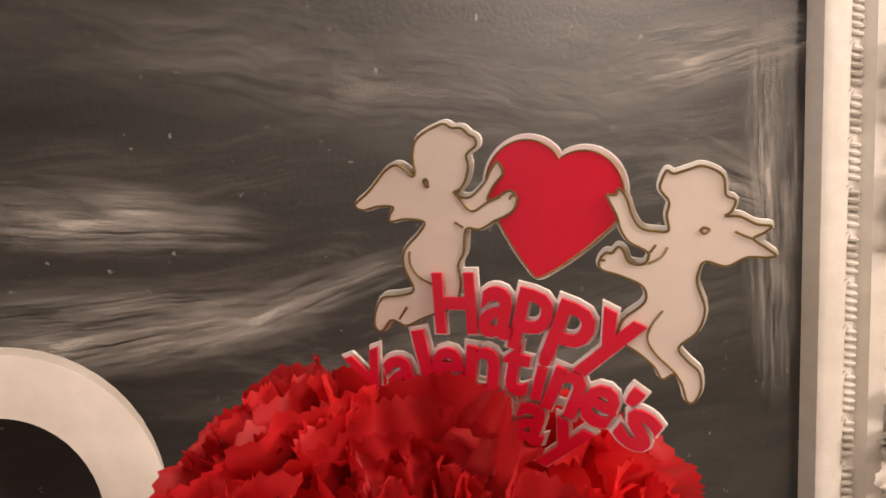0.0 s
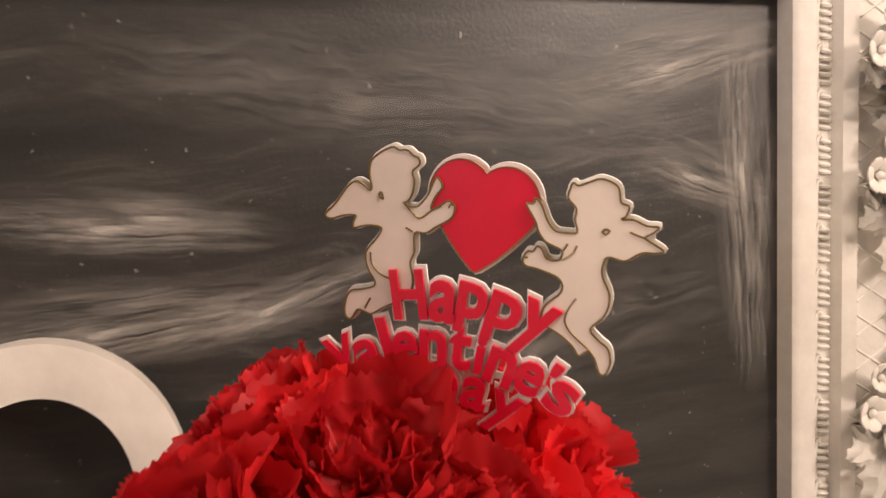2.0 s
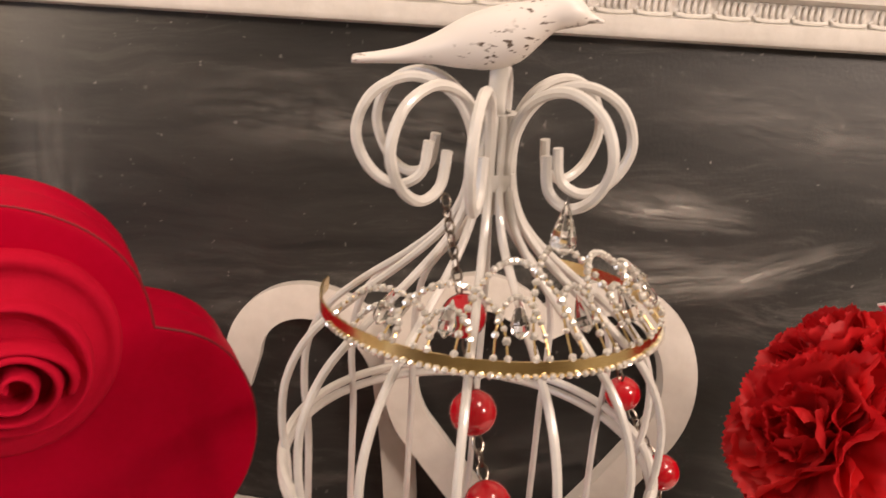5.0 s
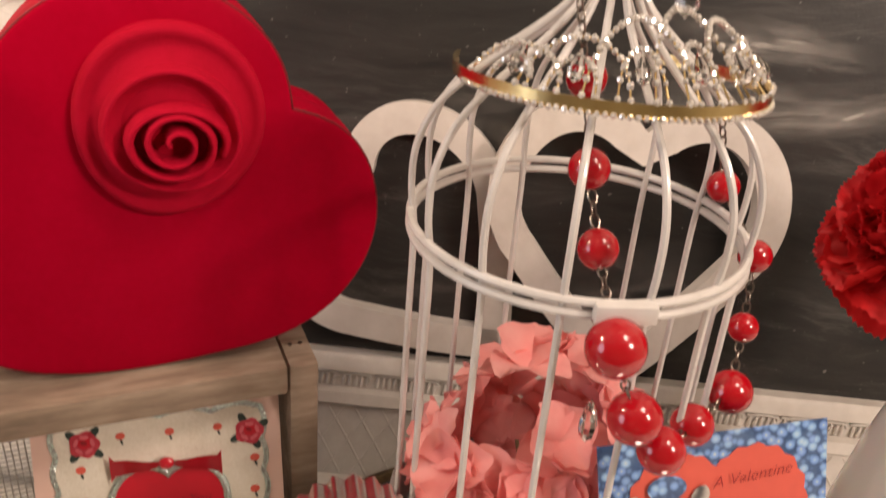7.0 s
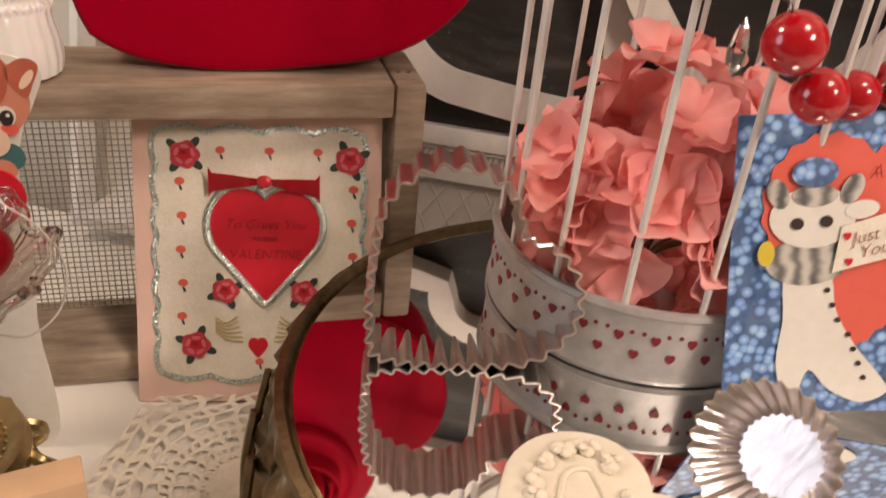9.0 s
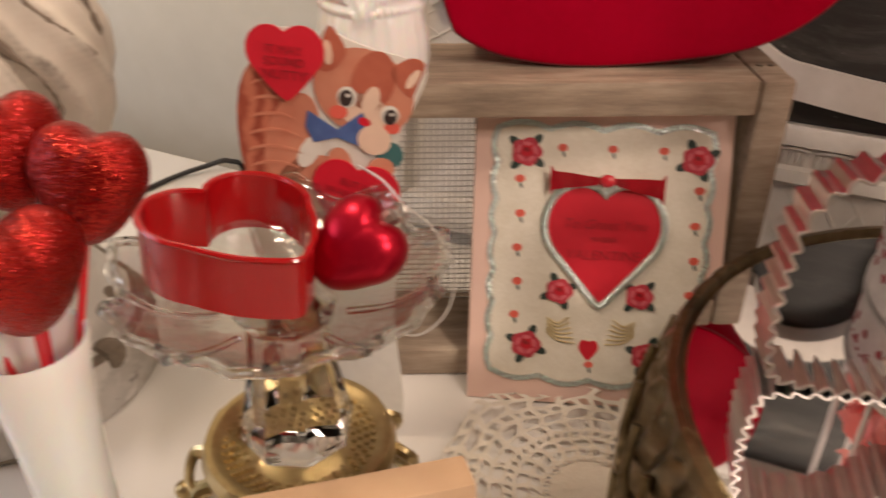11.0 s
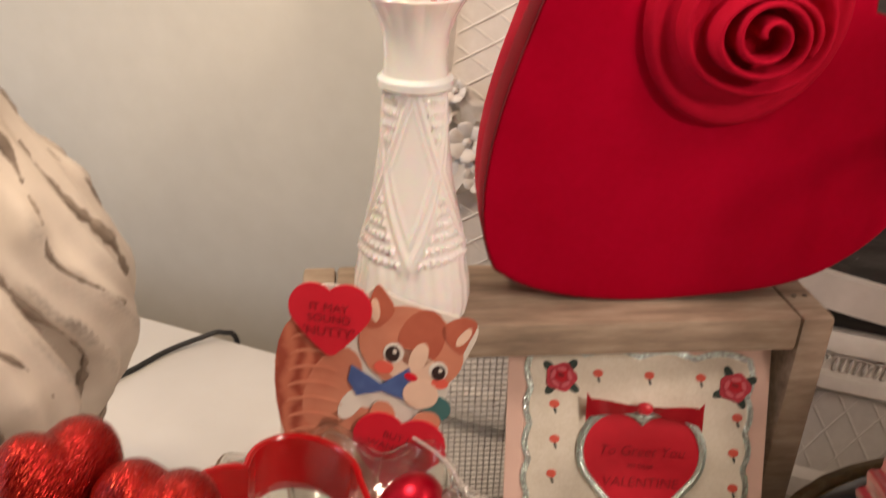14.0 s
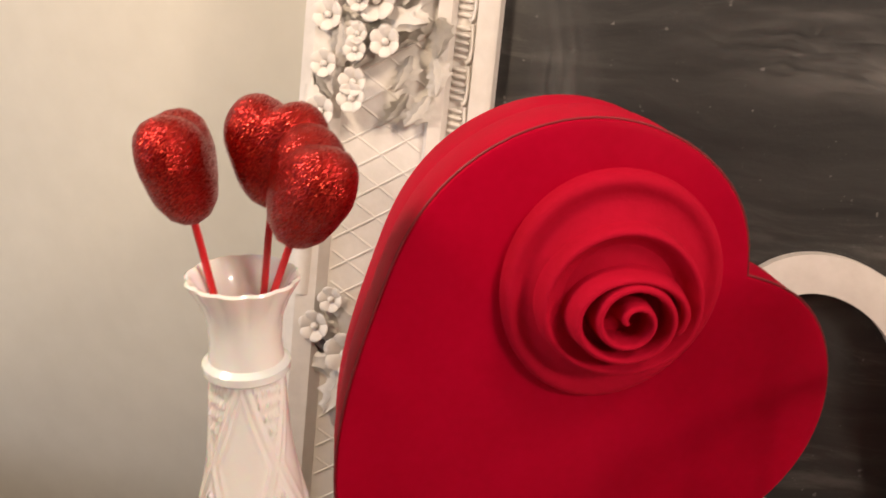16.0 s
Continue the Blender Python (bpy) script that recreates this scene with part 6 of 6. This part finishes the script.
for k, (a, tilt) in enumerate(((-100, 120), (-60, 128), (-20, 118), (-140, 124), (40, 118))):
    lf = bmesh.new()
    pm = petal_mesh(0.055, 0.034, 0.010, 0.001, 6, 8)
    add_to(lf, pm)
    bmesh.ops.solidify(lf, geom=lf.faces[:], thickness=0.0006)
    ob = part("leaf", lf, M["leaf"], cn, "dark green leaf")
    ob.matrix_local = Matrix.Translation(BQ + Vector((0.020 * math.cos(radians(a)), 0.020 * math.sin(radians(a)), 0.352)) - c) @ pose(0, 0, 0, 0, 0, a + 90) @ pose(0, 0, 0, tilt - 40, 0, 0) @ Matrix.Diagonal((0.95, 1, 0.95, 1))

# ---------------------------------------------------------------- cake topper stuck in the flowers
TP = pose(0.110, 0.238, 0.4600, 0, 0, -33.9)  # x along the topper
topper = thing("cake_topper", TP, "flat acrylic topper with winged figures, red heart and words", "cake topper")


def flat_figure(outline, name):
    line = smooth_line(outline, 4, True)
    part(name + "_backing", plate(offset_line(line, 0.0010), 0.0014, 0.0), M["white_acrylic"], topper, "white acrylic backing", False)
    part(name, plate(line, 0.0012, -0.0024), M["cream_acrylic"], topper, "cream acrylic winged figure", False)
    part(name + "_edge", tube([p + Vector((0, -0.0024, 0)) for p in line], 0.00042, 5, True), M["gold_line"], topper, "fine gold outline")


left_top = [(-0.0362, 0.0666), (-0.032, 0.0712), (-0.0271, 0.078), (-0.0239, 0.0799), (-0.0211, 0.0788), (-0.0189, 0.0771), (-0.0181, 0.0784), (-0.019, 0.083), (-0.0184, 0.0874), (-0.0157, 0.0904), (-0.0106, 0.0932),
            (-0.0079, 0.0923), (-0.005, 0.0925), (-0.0027, 0.0908), (-0.0009, 0.0901), (-0.0004, 0.0879), (-0.0029, 0.0851), (-0.0022, 0.0819), (-0.0028, 0.0775), (-0.0045, 0.0745), (-0.0057, 0.0739), (-0.004, 0.0725),
            (-0.0007, 0.073), (0.0029, 0.0774), (0.0044, 0.081), (0.0061, 0.0839), (0.0081, 0.0808), (0.0056, 0.077), (0.0041, 0.0725)]
left_low = [(0.0074, 0.0739), (0.0103, 0.076), (0.0127, 0.0744), (0.0121, 0.0707), (0.0097, 0.0684), (0.0064, 0.0664), (0.0024, 0.0635), (-0.0017, 0.0631), (-0.0018, 0.0561), (-0.0032, 0.0519), (-0.0021, 0.0455), (-0.0037, 0.039),
            (-0.0086, 0.0359), (-0.0133, 0.0334), (-0.0181, 0.0302), (-0.0211, 0.0309), (-0.0237, 0.0311), (-0.0263, 0.0271), (-0.0286, 0.0285), (-0.0286, 0.033), (-0.0266, 0.038), (-0.0212, 0.0396), (-0.0166, 0.0421),
            (-0.0199, 0.0489), (-0.0201, 0.0543), (-0.0161, 0.0597), (-0.0144, 0.0637), (-0.0201, 0.064), (-0.0248, 0.0626), (-0.0252, 0.0646), (-0.0243, 0.0672), (-0.0292, 0.0668), (-0.0338, 0.0651)]
flat_figure(left_top + left_low, "left_figure")
right_top = [(0.0378, 0.0776), (0.0402, 0.078), (0.0407, 0.0799), (0.0431, 0.0775), (0.0454, 0.0724), (0.0482, 0.0694), (0.0521, 0.0691), (0.0554, 0.0697), (0.0544, 0.0739), (0.0546, 0.0777), (0.0518, 0.0809), (0.052, 0.084),
             (0.053, 0.0863), (0.0548, 0.0855), (0.0585, 0.0871), (0.0623, 0.0884), (0.0675, 0.0863), (0.0689, 0.0813), (0.0716, 0.0801), (0.0709, 0.0769), (0.0695, 0.0755), (0.0734, 0.0758), (0.0777, 0.0742), (0.0816, 0.0742),
             (0.08, 0.0721), (0.0776, 0.0701), (0.0814, 0.0679), (0.0839, 0.0663), (0.0817, 0.0654), (0.0767, 0.0648), (0.0719, 0.0616), (0.0664, 0.0623)]
right_low = [(0.0649, 0.0596), (0.065, 0.0554), (0.068, 0.0485), (0.0669, 0.0416), (0.0625, 0.0361), (0.0654, 0.0324), (0.069, 0.0295), (0.0702, 0.0244), (0.0689, 0.0202), (0.0669, 0.0201), (0.0649, 0.0249), (0.0627, 0.0277),
             (0.0612, 0.0271), (0.0591, 0.0257), (0.0565, 0.0292), (0.0513, 0.0329), (0.0458, 0.036), (0.0462, 0.042), (0.0515, 0.048), (0.0505, 0.0528), (0.0435, 0.0552), (0.0389, 0.056), (0.0376, 0.0582), (0.0391, 0.0611),
             (0.041, 0.0613), (0.0424, 0.0633), (0.0441, 0.0623), (0.046, 0.0592), (0.0501, 0.0594), (0.0507, 0.0628), (0.0454, 0.0651), (0.0426, 0.0684), (0.041, 0.0724)]
flat_figure(right_top + right_low, "right_figure")
th = [p + Vector((0.0222, 0, 0.0705)) for p in heart(0.0395, 0.0395, 72, -5, 0.03, 0.03)]
part("heart_backing", plate(offset_line(th, 0.0013), 0.0014, 0.0005), M["white_acrylic"], topper, "white acrylic backing", False)
part("red_heart", plate(th, 0.0012, -0.0016), M["red_acrylic"], topper, "glossy red acrylic heart", False)
part("heart_edge", tube([p + Vector((0, -0.0016, 0)) for p in th], 0.0003, 5, True), M["gold_line"], topper, "fine gold outline")


def cut_letter(c, x, z, w, h, lean):
    """One hand-drawn letter w wide and h high at (x, z), red on a wider white backing, leaning clockwise."""
    for nm, fat, y, mt, lb in (("letter_backing", 0.055, -0.0016, "white_acrylic", "white acrylic backing"), ("letter", 0.028, -0.0034, "red_acrylic", "red acrylic letter")):
        bm = lettering(c, 1.0, 0.5, fat)
        xs, zs = [v.co.x for v in bm.verts], [v.co.z for v in bm.verts]
        wide, tall = max(xs) - min(xs), max(zs) - min(zs)
        grow = 0.0022 if nm == "letter_backing" else 0.0
        m5 = Matrix.Diagonal(((w + grow) / wide, 0.0013, (h + grow) / tall, 1)) @ pose(-(max(xs) + min(xs)) / 2, 0, -(max(zs) + min(zs)) / 2)
        ob = part(nm, moved(bm, pose(x, y, z, 0, lean, 0) @ m5), M[mt], topper, lb, False)


for row in ((("H", -0.0033, 0.0401, 0.0129, 0.0191, -8), ("a", 0.0100, 0.0391, 0.0109, 0.0162, 3), ("p", 0.0204, 0.0379, 0.0112, 0.0194, 7), ("p", 0.0319, 0.0356, 0.0122, 0.0194, 14), ("y", 0.0431, 0.0331, 0.0134, 0.0220, 20)),
            (("V", -0.0298, 0.0136, 0.0125, 0.0125, -28), ("a", -0.0189, 0.0141, 0.0106, 0.0124, -18), ("l", -0.0119, 0.0208, 0.0040, 0.0186, -17), ("e", -0.0041, 0.0190, 0.0104, 0.0133, -8), ("n", 0.0066, 0.0205, 0.0105, 0.0142, 0),
             ("t", 0.0169, 0.0222, 0.0086, 0.0168, 4), ("i", 0.0244, 0.0206, 0.0036, 0.0148, 8), ("n", 0.0322, 0.0172, 0.0108, 0.0146, 15), ("e", 0.0425, 0.0147, 0.0108, 0.0136, 22), ("'", 0.0522, 0.0191, 0.0040, 0.0054, 30), ("s", 0.0545, 0.0089, 0.0110, 0.0130, 28)),
            (("D", 0.0107, 0.0060, 0.0120, 0.0160, 2), ("a", 0.0229, 0.0052, 0.0102, 0.0132, 12), ("y", 0.0335, -0.0010, 0.0126, 0.0170, 20))):
    for spec in row:
        cut_letter(*spec)
part("pick", box(0.003, 0.0014, 0.10, pose(0.016, 0.0006, -0.030)), M["white_acrylic"], topper, "white pick", False)
for bx, bz, bw, tw in ((0.018, 0.0135, 0.034, 6),):
    part("cross_bar", box(bw, 0.0012, 0.0026, pose(bx, 0.0006, bz, 0, tw, 0)), M["white_acrylic"], topper, "white joining bar", False)
for pts in (((-0.0062, 0.074), (-0.0036, 0.0714), (0.0, 0.0687), (0.0041, 0.0717), (0.0079, 0.0739)), ((-0.0185, 0.0541), (-0.0181, 0.0502), (-0.0153, 0.0466), (-0.0107, 0.0447)),
            ((-0.0154, 0.0763), (-0.0143, 0.0766), (-0.0138, 0.0744), (-0.015, 0.075), (-0.0154, 0.0763)), ((-0.0051, 0.0648), (-0.0024, 0.0635)), ((-0.0207, 0.0320), (-0.0193, 0.0348), (-0.0185, 0.0363)),
            ((0.0105, 0.0735), (0.0114, 0.0749), (0.0121, 0.0745)), ((0.0568, 0.0464), (0.0543, 0.0418), (0.0536, 0.0375), (0.0561, 0.0335), (0.0616, 0.0291), (0.0632, 0.0275)),
            ((0.0647, 0.0718), (0.066, 0.0713), (0.0649, 0.07), (0.0638, 0.0708), (0.0647, 0.0718)), ((0.0726, 0.0716), (0.0752, 0.0707), (0.0776, 0.0701)), ((0.051, 0.0595), (0.0543, 0.0619), (0.0557, 0.065)),
            ((0.0513, 0.0629), (0.0526, 0.0653)), ((0.0382, 0.059), (0.0394, 0.059))):
    part("engraved_line", tube([p + Vector((0, -0.0024, 0)) for p in smooth_line(pts, 6)], 0.0004, 5), M["gold_line"], topper, "fine gold engraved line")
